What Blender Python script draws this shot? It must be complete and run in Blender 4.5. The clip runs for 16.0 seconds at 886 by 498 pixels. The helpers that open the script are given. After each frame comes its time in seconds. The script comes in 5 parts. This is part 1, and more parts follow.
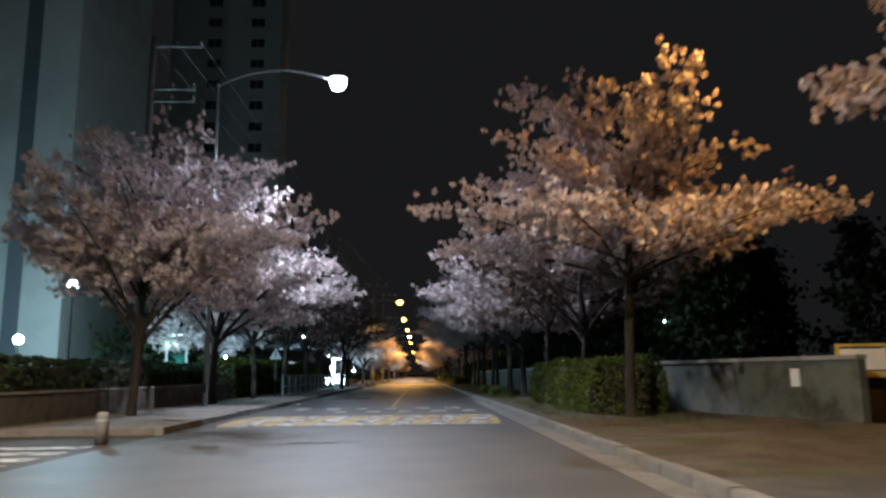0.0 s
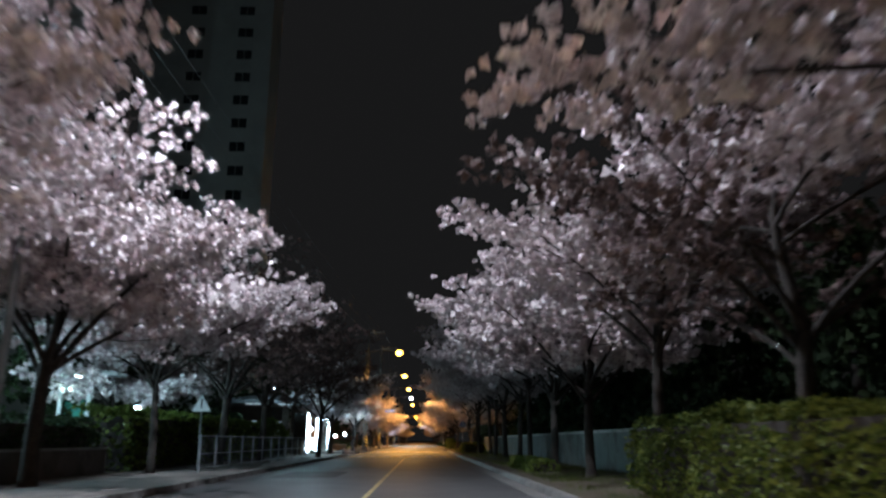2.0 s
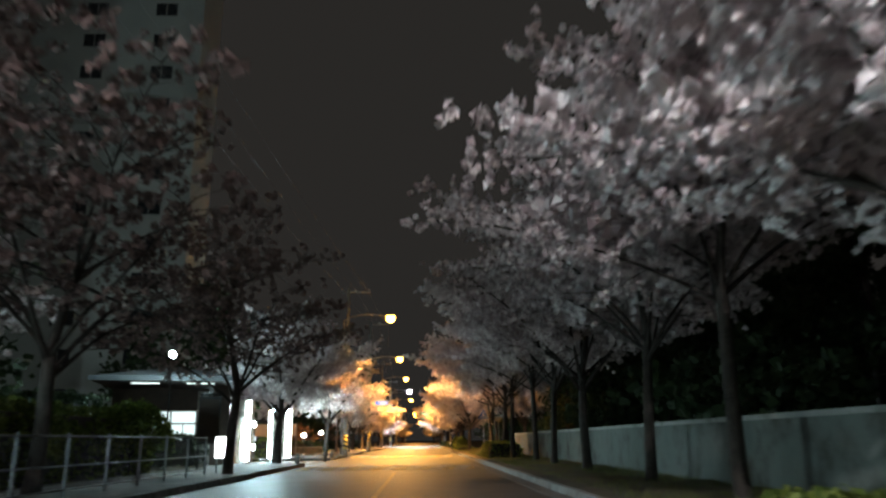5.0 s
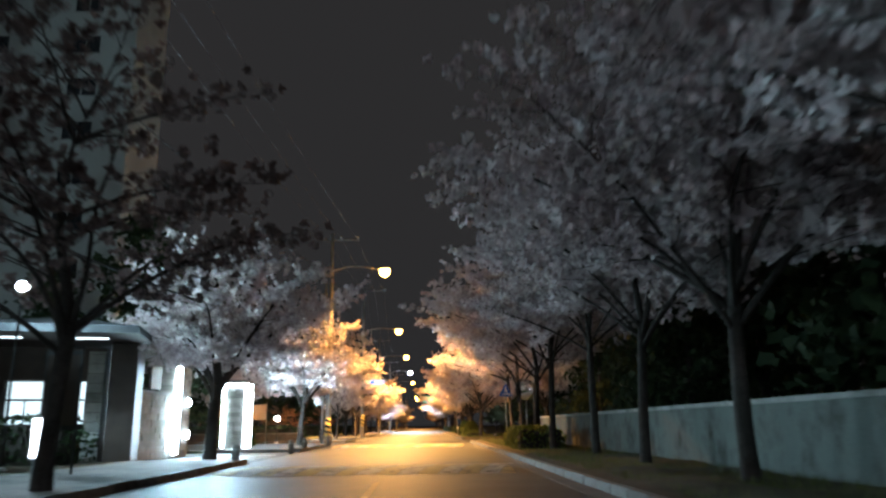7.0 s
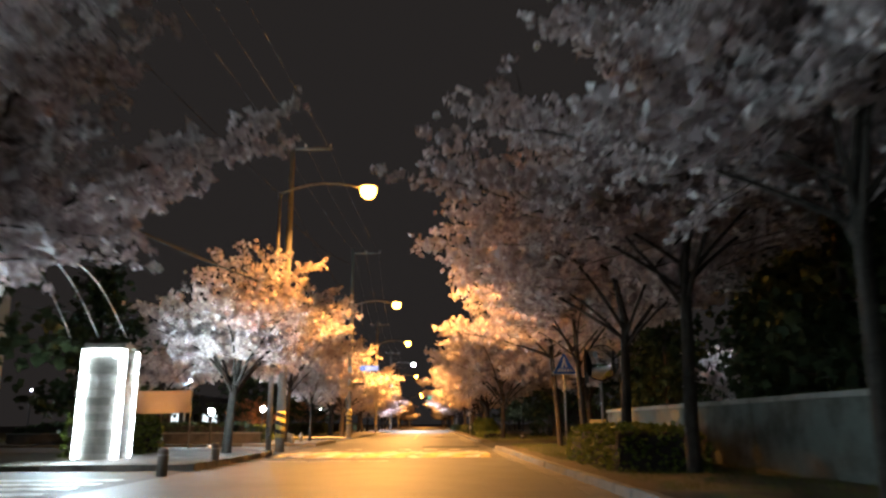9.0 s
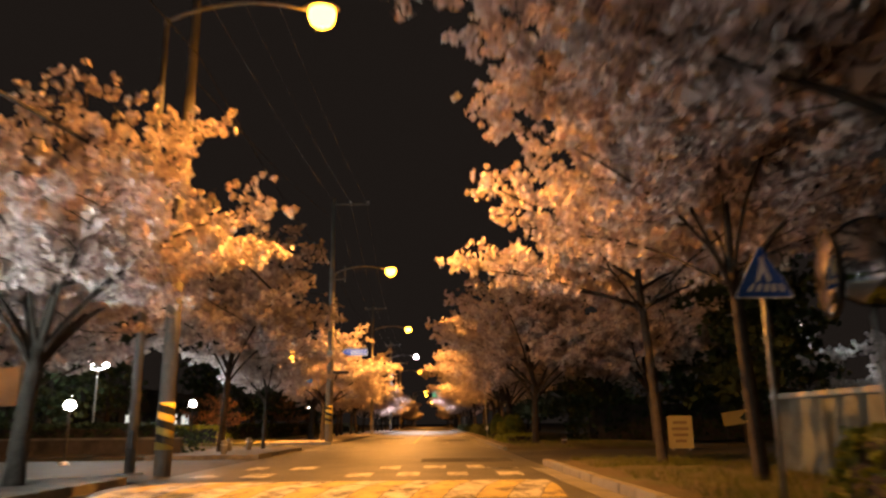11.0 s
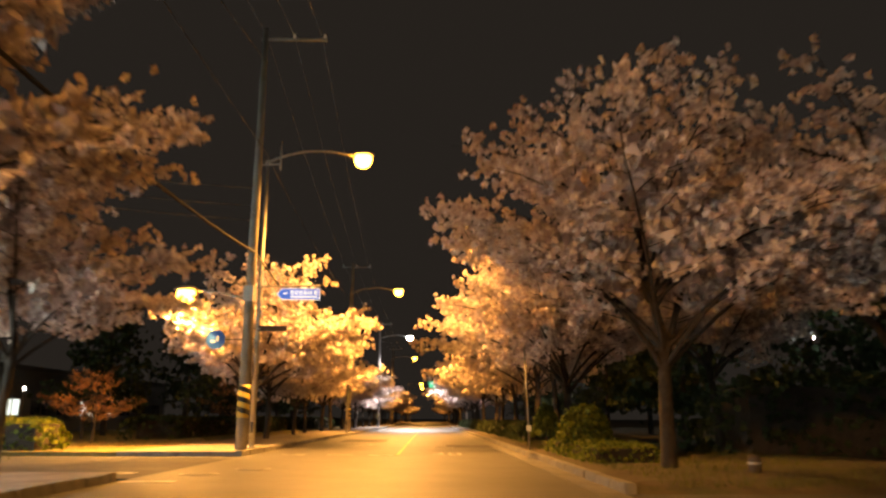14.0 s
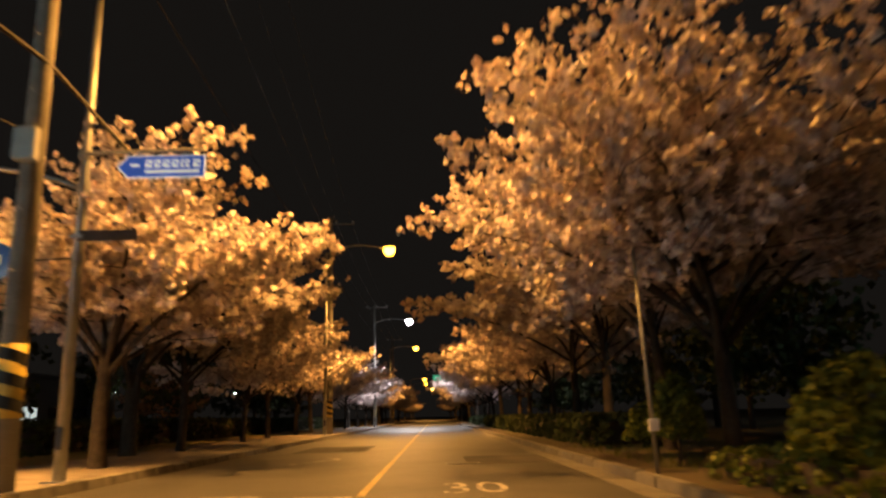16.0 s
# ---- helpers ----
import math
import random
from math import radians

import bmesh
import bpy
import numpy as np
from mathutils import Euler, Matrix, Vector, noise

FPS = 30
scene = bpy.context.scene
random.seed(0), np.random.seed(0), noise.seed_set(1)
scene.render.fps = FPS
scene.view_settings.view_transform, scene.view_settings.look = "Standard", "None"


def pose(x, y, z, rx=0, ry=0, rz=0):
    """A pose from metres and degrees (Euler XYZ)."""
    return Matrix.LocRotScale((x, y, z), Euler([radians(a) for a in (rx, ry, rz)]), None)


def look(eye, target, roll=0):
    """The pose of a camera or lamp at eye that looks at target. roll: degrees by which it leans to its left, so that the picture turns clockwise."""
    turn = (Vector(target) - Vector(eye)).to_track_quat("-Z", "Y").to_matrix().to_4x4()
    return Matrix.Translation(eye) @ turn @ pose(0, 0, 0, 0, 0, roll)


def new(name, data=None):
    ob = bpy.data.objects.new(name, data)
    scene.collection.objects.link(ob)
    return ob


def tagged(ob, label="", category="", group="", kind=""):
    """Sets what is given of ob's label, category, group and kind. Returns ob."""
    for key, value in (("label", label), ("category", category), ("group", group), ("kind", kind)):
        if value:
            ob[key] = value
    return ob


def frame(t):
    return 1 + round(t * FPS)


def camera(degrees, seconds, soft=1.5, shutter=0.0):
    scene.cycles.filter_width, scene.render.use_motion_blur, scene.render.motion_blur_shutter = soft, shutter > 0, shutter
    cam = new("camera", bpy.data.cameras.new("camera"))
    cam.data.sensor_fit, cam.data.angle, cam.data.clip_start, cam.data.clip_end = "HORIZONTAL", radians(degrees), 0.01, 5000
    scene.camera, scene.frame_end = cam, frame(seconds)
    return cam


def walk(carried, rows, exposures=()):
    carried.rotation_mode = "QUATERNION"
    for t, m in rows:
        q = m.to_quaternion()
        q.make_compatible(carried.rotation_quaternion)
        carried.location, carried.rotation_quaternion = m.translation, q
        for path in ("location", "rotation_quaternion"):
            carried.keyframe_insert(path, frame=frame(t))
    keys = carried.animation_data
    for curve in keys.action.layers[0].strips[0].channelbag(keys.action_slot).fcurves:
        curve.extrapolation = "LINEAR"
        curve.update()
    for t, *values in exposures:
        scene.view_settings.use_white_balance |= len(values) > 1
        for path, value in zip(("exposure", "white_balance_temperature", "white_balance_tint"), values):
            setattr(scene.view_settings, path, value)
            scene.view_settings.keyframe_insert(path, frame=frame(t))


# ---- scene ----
cam = camera(61.7, 16.0, soft=2.5, shutter=0.6)
PATH = [
    (0, (-0.027, 0.010, 1.200), (0.300, 9.864, 2.869), -0.61),
    (0.5, (-0.002, 3.365, 1.112), (0.338, 13.241, 2.649), -0.55),
    (1, (0.096, 6.731, 1.197), (0.387, 16.595, 2.811), -0.02),
    (1.5, (0.087, 10.276, 1.155), (0.386, 19.987, 3.523), -0.40),
    (2, (0.109, 13.799, 1.123), (0.361, 23.477, 3.628), 0.23),
    (2.5, (0.118, 17.577, 1.081), (0.407, 27.236, 3.655), 0.67),
    (3, (0.128, 21.534, 1.046), (0.407, 31.189, 3.634), 0.82),
    (3.5, (0.135, 25.348, 1.026), (0.388, 34.996, 3.644), 1.06),
    (4, (0.090, 29.095, 1.066), (0.385, 38.756, 3.629), 0.04),
    (4.5, (0.052, 32.891, 1.068), (0.336, 42.582, 3.519), -0.42),
    (5, (-0.092, 36.533, 1.093), (0.204, 46.211, 3.592), -0.62),
    (7.5, (-0.130, 52.438, 1.059), (0.138, 62.167, 3.352), -0.64),
    (8, (-0.069, 56.583, 1.032), (0.196, 66.309, 3.341), -0.41),
    (10.5, (0.044, 74.244, 1.044), (0.149, 83.980, 3.321), -0.35),
    (11, (0.074, 77.471, 1.034), (0.208, 87.203, 3.330), -0.57),
    (11.5, (0.030, 81.016, 1.027), (0.199, 90.748, 3.318), -1.13),
    (12, (-0.029, 84.582, 1.075), (0.149, 94.320, 3.343), -1.53),
    (12.5, (-0.036, 87.927, 1.091), (0.161, 97.664, 3.360), -1.40),
    (13, (-0.044, 90.722, 1.098), (0.153, 100.456, 3.382), -0.77),
    (13.5, (-0.093, 93.907, 1.105), (0.084, 103.646, 3.366), -0.19),
    (14, (-0.075, 96.626, 1.070), (0.089, 106.372, 3.304), 0.13),
    (14.5, (-0.059, 99.885, 1.076), (0.119, 109.624, 3.338), -0.08),
    (15, (-0.070, 103.099, 1.058), (0.126, 112.838, 3.322), -0.43),
    (15.5, (-0.066, 106.420, 1.018), (0.119, 116.163, 3.263), -0.64),
    (16, (-0.063, 109.863, 0.983), (0.093, 119.616, 3.183), -1.46),
]
EXPOSURES = [
    (0.0, 1.0, 5700, 2), (1.5, 1.15, 5400, 3), (2.5, 0.75, 6600, 2), (3.0, 1.0, 7000, 2), (3.5, 1.1, 7100, 2), (5.0, 2.15, 6700, 2), (7.5, 2.4, 5900, 7), (8.2, 2.2, 6200, 9),
    (10.5, 1.3, 8000, 21), (11.5, 0.9, 8900, 23), (12.0, 0.9, 8900, 21), (12.5, 1.65, 8700, 14), (13.5, 1.9, 8600, 11), (14.5, 1.4, 8200, 11), (16.0, 0.5, 7500, 8),
]
walk(cam, [(t, look(eye, target, roll)) for t, eye, target, roll in PATH], EXPOSURES)

# ---- night sky ----
world = bpy.data.worlds.new("night_sky")
scene.world = world
world.use_nodes = True
world.node_tree.nodes["Background"].inputs[0].default_value = (0.62, 0.56, 0.55, 1)
world.node_tree.nodes["Background"].inputs[1].default_value = 0.008

SODIUM = (1.0, 0.455, 0.105)
LED = (0.90, 0.88, 0.98)
WARM = (1.0, 0.76, 0.55)
COOL = (0.6, 0.88, 1.0)
POWER = 9000.0


def spot(name, at, colour, watts, cone=165, radius=0.14, aim=None):
    data = bpy.data.lights.new(name, "SPOT")
    data.color, data.energy, data.shadow_soft_size = colour, watts, radius
    data.spot_size, data.spot_blend = radians(cone), 0.5 if cone < 160 else 1.0
    ob = new(name, data)
    ob.matrix_world = look(at, aim or (at[0] + 0.001, at[1], at[2] - 1))
    return ob


def strip_lamp(name, at, target, width, height, colour, watts, spread=180):
    data = bpy.data.lights.new(name, "AREA")
    data.shape, data.size, data.size_y, data.spread = "RECTANGLE", width, height, radians(spread)
    data.color, data.energy = colour, watts
    ob = new(name, data)
    ob.matrix_world = look(at, target)
    return ob


def bulb(name, at, colour, watts, radius=0.12):
    data = bpy.data.lights.new(name, "POINT")
    data.color, data.energy, data.shadow_soft_size = colour, watts, radius
    ob = new(name, data)
    ob.location = at
    return ob


# ---- materials ----
def material(name):
    m = bpy.data.materials.new(name)
    m.use_nodes = True
    nt = m.node_tree
    return m, nt, nt.nodes["Principled BSDF"]


def add(nt, kind, **values):
    n = nt.nodes.new(kind)
    for k, v in values.items():
        n.inputs[k].default_value = v
    return n


def textured(name, dark, light, scale=3.0, fine=40.0, rough=0.8, metal=0.0, bump=0.3, dist=0.01, spec=0.3, stain=None, stain_scale=0.5, random_value=0.0, wear=(0.5, 0.68)):
    """Two scales of variation between two colours, a stain colour and a fine relief."""
    m, nt, b = material(name)
    tc = add(nt, "ShaderNodeTexCoord")
    n1 = add(nt, "ShaderNodeTexNoise", Scale=scale, Detail=6.0, Roughness=0.6)
    n2 = add(nt, "ShaderNodeTexNoise", Scale=fine, Detail=4.0, Roughness=0.7)
    for n in (n1, n2):
        nt.links.new(tc.outputs["Object"], n.inputs["Vector"])
    mix = add(nt, "ShaderNodeMix")
    mix.data_type = "RGBA"
    mul = add(nt, "ShaderNodeMath")
    mul.operation = "ADD"
    nt.links.new(n1.outputs["Fac"], mul.inputs[0])
    nt.links.new(n2.outputs["Fac"], mul.inputs[1])
    ramp = add(nt, "ShaderNodeMapRange")
    ramp.inputs["From Min"].default_value, ramp.inputs["From Max"].default_value = 0.72, 1.28
    nt.links.new(mul.outputs[0], ramp.inputs["Value"])
    nt.links.new(ramp.outputs[0], mix.inputs[0])
    mix.inputs[6].default_value, mix.inputs[7].default_value = (*dark, 1), (*light, 1)
    out = mix.outputs[2]
    if stain:
        n3 = add(nt, "ShaderNodeTexNoise", Scale=stain_scale, Detail=8.0, Roughness=0.65)
        nt.links.new(tc.outputs["Object"], n3.inputs["Vector"])
        r3 = add(nt, "ShaderNodeMapRange")
        r3.inputs["From Min"].default_value, r3.inputs["From Max"].default_value = wear
        nt.links.new(n3.outputs["Fac"], r3.inputs["Value"])
        mix2 = add(nt, "ShaderNodeMix")
        mix2.data_type = "RGBA"
        nt.links.new(r3.outputs[0], mix2.inputs[0])
        nt.links.new(out, mix2.inputs[6])
        mix2.inputs[7].default_value = (*stain, 1)
        out = mix2.outputs[2]
    if random_value:
        info = add(nt, "ShaderNodeObjectInfo")
        r4 = add(nt, "ShaderNodeMapRange")
        r4.inputs["To Min"].default_value, r4.inputs["To Max"].default_value = 1 - random_value, 1 + random_value
        nt.links.new(info.outputs["Random"], r4.inputs["Value"])
        hsv = add(nt, "ShaderNodeHueSaturation")
        nt.links.new(r4.outputs[0], hsv.inputs["Value"])
        nt.links.new(out, hsv.inputs["Color"])
        out = hsv.outputs[0]
    nt.links.new(out, b.inputs["Base Color"])
    bp = add(nt, "ShaderNodeBump", Strength=bump, Distance=dist)
    nt.links.new(n2.outputs["Fac"], bp.inputs["Height"])
    nt.links.new(bp.outputs[0], b.inputs["Normal"])
    b.inputs["Roughness"].default_value, b.inputs["Metallic"].default_value = rough, metal
    b.inputs["Specular IOR Level"].default_value = spec
    return m


def leafy(name, dark, light, through_part=0.35, rough=0.7):
    """Petals or leaves: varied piece by piece, with light passing through."""
    m, nt, b = material(name)
    geo = add(nt, "ShaderNodeNewGeometry")
    mix = add(nt, "ShaderNodeMix")
    mix.data_type = "RGBA"
    nt.links.new(geo.outputs["Random Per Island"], mix.inputs[0])
    mix.inputs[6].default_value, mix.inputs[7].default_value = (*dark, 1), (*light, 1)
    nt.links.new(mix.outputs[2], b.inputs["Base Color"])
    b.inputs["Roughness"].default_value = rough
    b.inputs["Specular IOR Level"].default_value = 0.15
    tr = add(nt, "ShaderNodeBsdfTranslucent")
    nt.links.new(mix.outputs[2], tr.inputs["Color"])
    ms = add(nt, "ShaderNodeMixShader")
    ms.inputs[0].default_value = through_part
    nt.links.new(b.outputs[0], ms.inputs[1])
    nt.links.new(tr.outputs[0], ms.inputs[2])
    nt.links.new(ms.outputs[0], nt.nodes["Material Output"].inputs["Surface"])
    return m


def glow(name, colour, strength):
    m, nt, b = material(name)
    b.inputs["Base Color"].default_value = (*[0.8 * c for c in colour], 1)
    b.inputs["Emission Color"].default_value = (*colour, 1)
    b.inputs["Emission Strength"].default_value = strength
    b.inputs["Roughness"].default_value = 0.3
    return m


ASPHALT = textured("asphalt", (0.040, 0.040, 0.042), (0.085, 0.083, 0.080), 0.9, 70, 0.56, bump=0.45, dist=0.005, spec=0.5, stain=(0.035, 0.034, 0.034), stain_scale=0.35)
ASPHALT_OLD = textured("asphalt_old", (0.035, 0.034, 0.034), (0.07, 0.068, 0.066), 1.3, 60, 0.8, bump=0.5, dist=0.006, stain=(0.09, 0.08, 0.07), stain_scale=0.7)
PAINT_WHITE = textured("road_paint_white", (0.27, 0.26, 0.245), (0.52, 0.505, 0.48), 2.0, 60, 0.6, stain=(0.085, 0.083, 0.08), stain_scale=3.2, wear=(0.46, 0.60))
PAINT_YELLOW = textured("road_paint_yellow", (0.28, 0.22, 0.10), (0.45, 0.36, 0.175), 2.0, 60, 0.6, stain=(0.10, 0.085, 0.07), stain_scale=3.0, wear=(0.50, 0.63))
KERB = textured("kerb_granite", (0.12, 0.115, 0.11), (0.23, 0.22, 0.205), 2.0, 80, 0.75, stain=(0.10, 0.09, 0.08), stain_scale=1.4, random_value=0.15)
PAVING = textured("pavement_blocks", (0.13, 0.115, 0.105), (0.24, 0.21, 0.19), 2.5, 30, 0.85, stain=(0.09, 0.08, 0.075), stain_scale=0.8)
SOIL = textured("verge_soil", (0.045, 0.035, 0.025), (0.12, 0.095, 0.065), 1.6, 22, 0.95, bump=1.0, dist=0.04, stain=(0.06, 0.075, 0.03), stain_scale=0.9)
GROUND = textured("far_ground", (0.035, 0.035, 0.025), (0.07, 0.065, 0.045), 0.3, 8, 0.95, bump=0.6, dist=0.05, stain=(0.03, 0.045, 0.02), stain_scale=0.12)
WALL = textured("rendered_wall", (0.075, 0.09, 0.083), (0.15, 0.165, 0.15), 0.8, 30, 0.85, bump=0.4, dist=0.006, stain=(0.05, 0.05, 0.042), stain_scale=0.8, wear=(0.46, 0.62))
GUTTER = textured("gutter_concrete", (0.10, 0.097, 0.092), (0.19, 0.182, 0.17), 1.5, 50, 0.85, stain=(0.06, 0.056, 0.05), stain_scale=1.0)
CAP = textured("wall_cap", (0.20, 0.20, 0.19), (0.33, 0.32, 0.30), 1.5, 40, 0.85, stain=(0.12, 0.12, 0.10), stain_scale=1.0)
BARK = textured("cherry_bark", (0.018, 0.015, 0.013), (0.062, 0.05, 0.042), 5.0, 26, 0.9, bump=0.9, dist=0.02)
BLOSSOM = leafy("cherry_blossom", (0.48, 0.38, 0.39), (0.84, 0.78, 0.77), 0.06)
# brownish crown colour, darkened in place of the dim light on these trees
DIM_BROWN = leafy("dim_brown_leaf", (0.09, 0.065, 0.06), (0.25, 0.18, 0.165), 0.25)
LEAF = leafy("hedge_leaf", (0.045, 0.075, 0.015), (0.18, 0.21, 0.045), 0.25, 0.55)
DARKLEAF = leafy("evergreen_leaf", (0.018, 0.03, 0.014), (0.05, 0.07, 0.032), 0.2)
GRASS = leafy("grass_blade", (0.05, 0.07, 0.018), (0.15, 0.16, 0.05), 0.3)
CONCRETE = textured("pole_concrete", (0.17, 0.16, 0.15), (0.28, 0.27, 0.25), 1.5, 40, 0.8, stain=(0.13, 0.12, 0.11), stain_scale=0.8)
STEEL = textured("galvanised_steel", (0.20, 0.205, 0.21), (0.32, 0.325, 0.33), 4.0, 50, 0.5, metal=0.6, bump=0.1, dist=0.002)
DARKSTEEL = textured("dark_steel", (0.03, 0.03, 0.032), (0.075, 0.075, 0.075), 4.0, 50, 0.5, metal=0.5, bump=0.1, dist=0.002)
BLACK = textured("black_rubber", (0.012, 0.012, 0.012), (0.03, 0.03, 0.03), 4.0, 50, 0.6, bump=0.2, dist=0.002)
CABLE = textured("cable_sheath", (0.05, 0.05, 0.05), (0.10, 0.10, 0.10), 4.0, 50, 0.9, bump=0.1, dist=0.001, spec=0.05)
YELLOW = textured("yellow_film", (0.46, 0.34, 0.08), (0.62, 0.48, 0.14), 4.0, 50, 0.5, bump=0.1, dist=0.002)
BLUE = textured("sign_blue", (0.008, 0.075, 0.38), (0.014, 0.11, 0.48), 3.0, 50, 0.4, bump=0.05, dist=0.001)
WHITE = textured("sign_white", (0.68, 0.69, 0.70), (0.82, 0.82, 0.81), 3.0, 50, 0.45, bump=0.05, dist=0.001)
ALU = textured("sign_back", (0.36, 0.37, 0.37), (0.50, 0.51, 0.51), 3.0, 60, 0.5, metal=0.4, bump=0.05, dist=0.001)
STONE = textured("gate_stone", (0.17, 0.16, 0.145), (0.34, 0.32, 0.29), 3.0, 40, 0.85, bump=0.7, dist=0.012, random_value=0.3)
BROWN = textured("brown_panel", (0.045, 0.032, 0.026), (0.085, 0.06, 0.048), 2.0, 40, 0.6, bump=0.2, dist=0.003)
ROOF = textured("dark_roof", (0.03, 0.032, 0.036), (0.065, 0.066, 0.07), 2.0, 40, 0.7, bump=0.3, dist=0.01)
TOWER = textured("tower_paint", (0.30, 0.29, 0.27), (0.41, 0.40, 0.37), 0.15, 12, 0.85, bump=0.1, dist=0.004, stain=(0.26, 0.25, 0.23), stain_scale=0.12)
TOWER_STRIPE = textured("tower_stripe", (0.07, 0.08, 0.09), (0.11, 0.12, 0.13), 0.2, 12, 0.85, bump=0.1, dist=0.004)
GLASS = textured("dark_window", (0.012, 0.014, 0.017), (0.03, 0.033, 0.036), 0.5, 4, 0.12, bump=0.02, dist=0.001, spec=0.6)
BANNER = textured("banner_cloth", (0.50, 0.40, 0.34), (0.70, 0.60, 0.54), 0.9, 30, 0.8, bump=0.3, dist=0.01)
LAWN = textured("lawn", (0.10, 0.085, 0.035), (0.24, 0.19, 0.08), 1.2, 30, 0.95, bump=0.8, dist=0.03, stain=(0.07, 0.055, 0.03), stain_scale=0.6)
RUST = leafy("rust_leaf", (0.16, 0.08, 0.045), (0.36, 0.20, 0.11), 0.3)
NOTICE = textured("faded_yellow_board", (0.30, 0.25, 0.11), (0.42, 0.35, 0.16), 2.0, 40, 0.6, bump=0.05, dist=0.001)
FADED = textured("faded_brown_ink", (0.16, 0.10, 0.05), (0.24, 0.17, 0.08), 3.0, 40, 0.7, bump=0.05, dist=0.001)
BARE = textured("bare_aluminium_wire", (0.22, 0.22, 0.22), (0.34, 0.34, 0.34), 4.0, 50, 0.5, metal=0.3, bump=0.1, dist=0.001)
GREENWALL = textured("green_wall_paint", (0.05, 0.22, 0.16), (0.08, 0.30, 0.22), 1.5, 30, 0.7, bump=0.1, dist=0.003)
MIRROR, _nt, _b = material("mirror")
_b.inputs["Metallic"].default_value, _b.inputs["Roughness"].default_value = 1.0, 0.03
_b.inputs["Base Color"].default_value = (0.8, 0.82, 0.83, 1)
GLOW_SODIUM = glow("sodium_lens", (1.0, 0.42, 0.04), 18.0)
GLOW_LED = glow("led_lens", (0.85, 0.88, 1.0), 70.0)
GLOW_GATE = glow("gate_strip_light", (0.75, 0.93, 1.0), 9.0)
GLOW_PARK = glow("park_lamp_globe", (0.75, 0.95, 1.0), 60.0)
GLOW_WINDOW = glow("lit_window", (0.78, 0.95, 1.0), 0.6)
GLOW_PANE = glow("lit_pane", (0.78, 0.95, 1.0), 0.3)
# road-sign colours with a glow put in, though the signs are no lamps
GLOW_PLATE_BLUE = glow("self_glow_blue", (0.03, 0.14, 0.75), 0.22)
GLOW_PLATE_WHITE = glow("self_glow_white", (0.85, 0.92, 1.0), 0.36)
GLOW_SHOP = glow("lit_shop_window", (0.75, 0.93, 1.0), 0.45)
GLOW_SIGN = glow("lit_sign", (0.9, 0.97, 1.0), 3.0)
GLOW_SIGNAL = glow("amber_signal", (1.0, 0.62, 0.1), 14.0)
GLOW_GREEN = glow("self_glow_green", (0.05, 0.5, 0.32), 0.5)

# ---- shape helpers ----
class Shape:
    """Vertices and faces gathered piece by piece, all in one mesh."""

    def __init__(self):
        self.v, self.f = [], []

    def add(self, verts, faces):
        n = len(self.v)
        self.v += [tuple(p) for p in verts]
        self.f += [tuple(i + n for i in f) for f in faces]
        return self

    def box(self, x0, y0, z0, x1, y1, z1, m=None):
        p = [Vector((x, y, z)) for z in (z0, z1) for y in (y0, y1) for x in (x0, x1)]
        if m:
            p = [m @ q for q in p]
        return self.add(p, [(0, 2, 3, 1), (4, 5, 7, 6), (0, 1, 5, 4), (2, 6, 7, 3), (0, 4, 6, 2), (1, 3, 7, 5)])

    def tube(self, path, radii, sides=8, caps=True):
        path = [Vector(p) for p in path]
        verts, faces, side = [], [], None
        for i, p in enumerate(path):
            d = (path[min(i + 1, len(path) - 1)] - path[max(i - 1, 0)]).normalized()
            side = d.orthogonal().normalized() if side is None else (side - d * side.dot(d)).normalized()
            up = d.cross(side)
            r = radii[i] if isinstance(radii, (list, tuple)) else radii
            verts += [p + r * (math.cos(a) * side + math.sin(a) * up) for a in (2 * math.pi * k / sides for k in range(sides))]
        for i in range(len(path) - 1):
            for k in range(sides):
                a, b = i * sides + k, i * sides + (k + 1) % sides
                faces.append((a, b, b + sides, a + sides))
        if caps:
            faces.append(tuple(range(sides))[::-1])
            faces.append(tuple(range((len(path) - 1) * sides, len(path) * sides)))
        return self.add(verts, faces)

    def prism(self, outline, depth, m):
        """An outline in the xy plane, given depth along z, placed by m."""
        n = len(outline)
        p = [m @ Vector((x, y, 0)) for x, y in outline] + [m @ Vector((x, y, depth)) for x, y in outline]
        return self.add(p, [tuple(range(n))[::-1], tuple(range(n, 2 * n))] + [(i, (i + 1) % n, (i + 1) % n + n, i + n) for i in range(n)])

    def lathe(self, profile, at=(0, 0, 0), sides=20):
        verts, faces = [], []
        for r, z in profile:
            verts += [(at[0] + r * math.cos(2 * math.pi * k / sides), at[1] + r * math.sin(2 * math.pi * k / sides), at[2] + z) for k in range(sides)]
        for i in range(len(profile) - 1):
            for k in range(sides):
                a, b = i * sides + k, i * sides + (k + 1) % sides
                faces.append((a, b, b + sides, a + sides))
        faces += [tuple(range(sides))[::-1], tuple(range((len(profile) - 1) * sides, len(profile) * sides))]
        return self.add(verts, faces)

    def mesh(self, name, mat, bevel=0.0, smooth=False):
        me = bpy.data.meshes.new(name)
        me.from_pydata(self.v, [], self.f)
        if bevel:
            bm = bmesh.new()
            bm.from_mesh(me)
            bmesh.ops.bevel(bm, geom=bm.edges[:], offset=bevel, segments=2, affect="EDGES", clamp_overlap=True)
            bm.to_mesh(me)
            bm.free()
        me.materials.append(mat)
        if smooth:
            me.polygons.foreach_set("use_smooth", [True] * len(me.polygons))
        return me


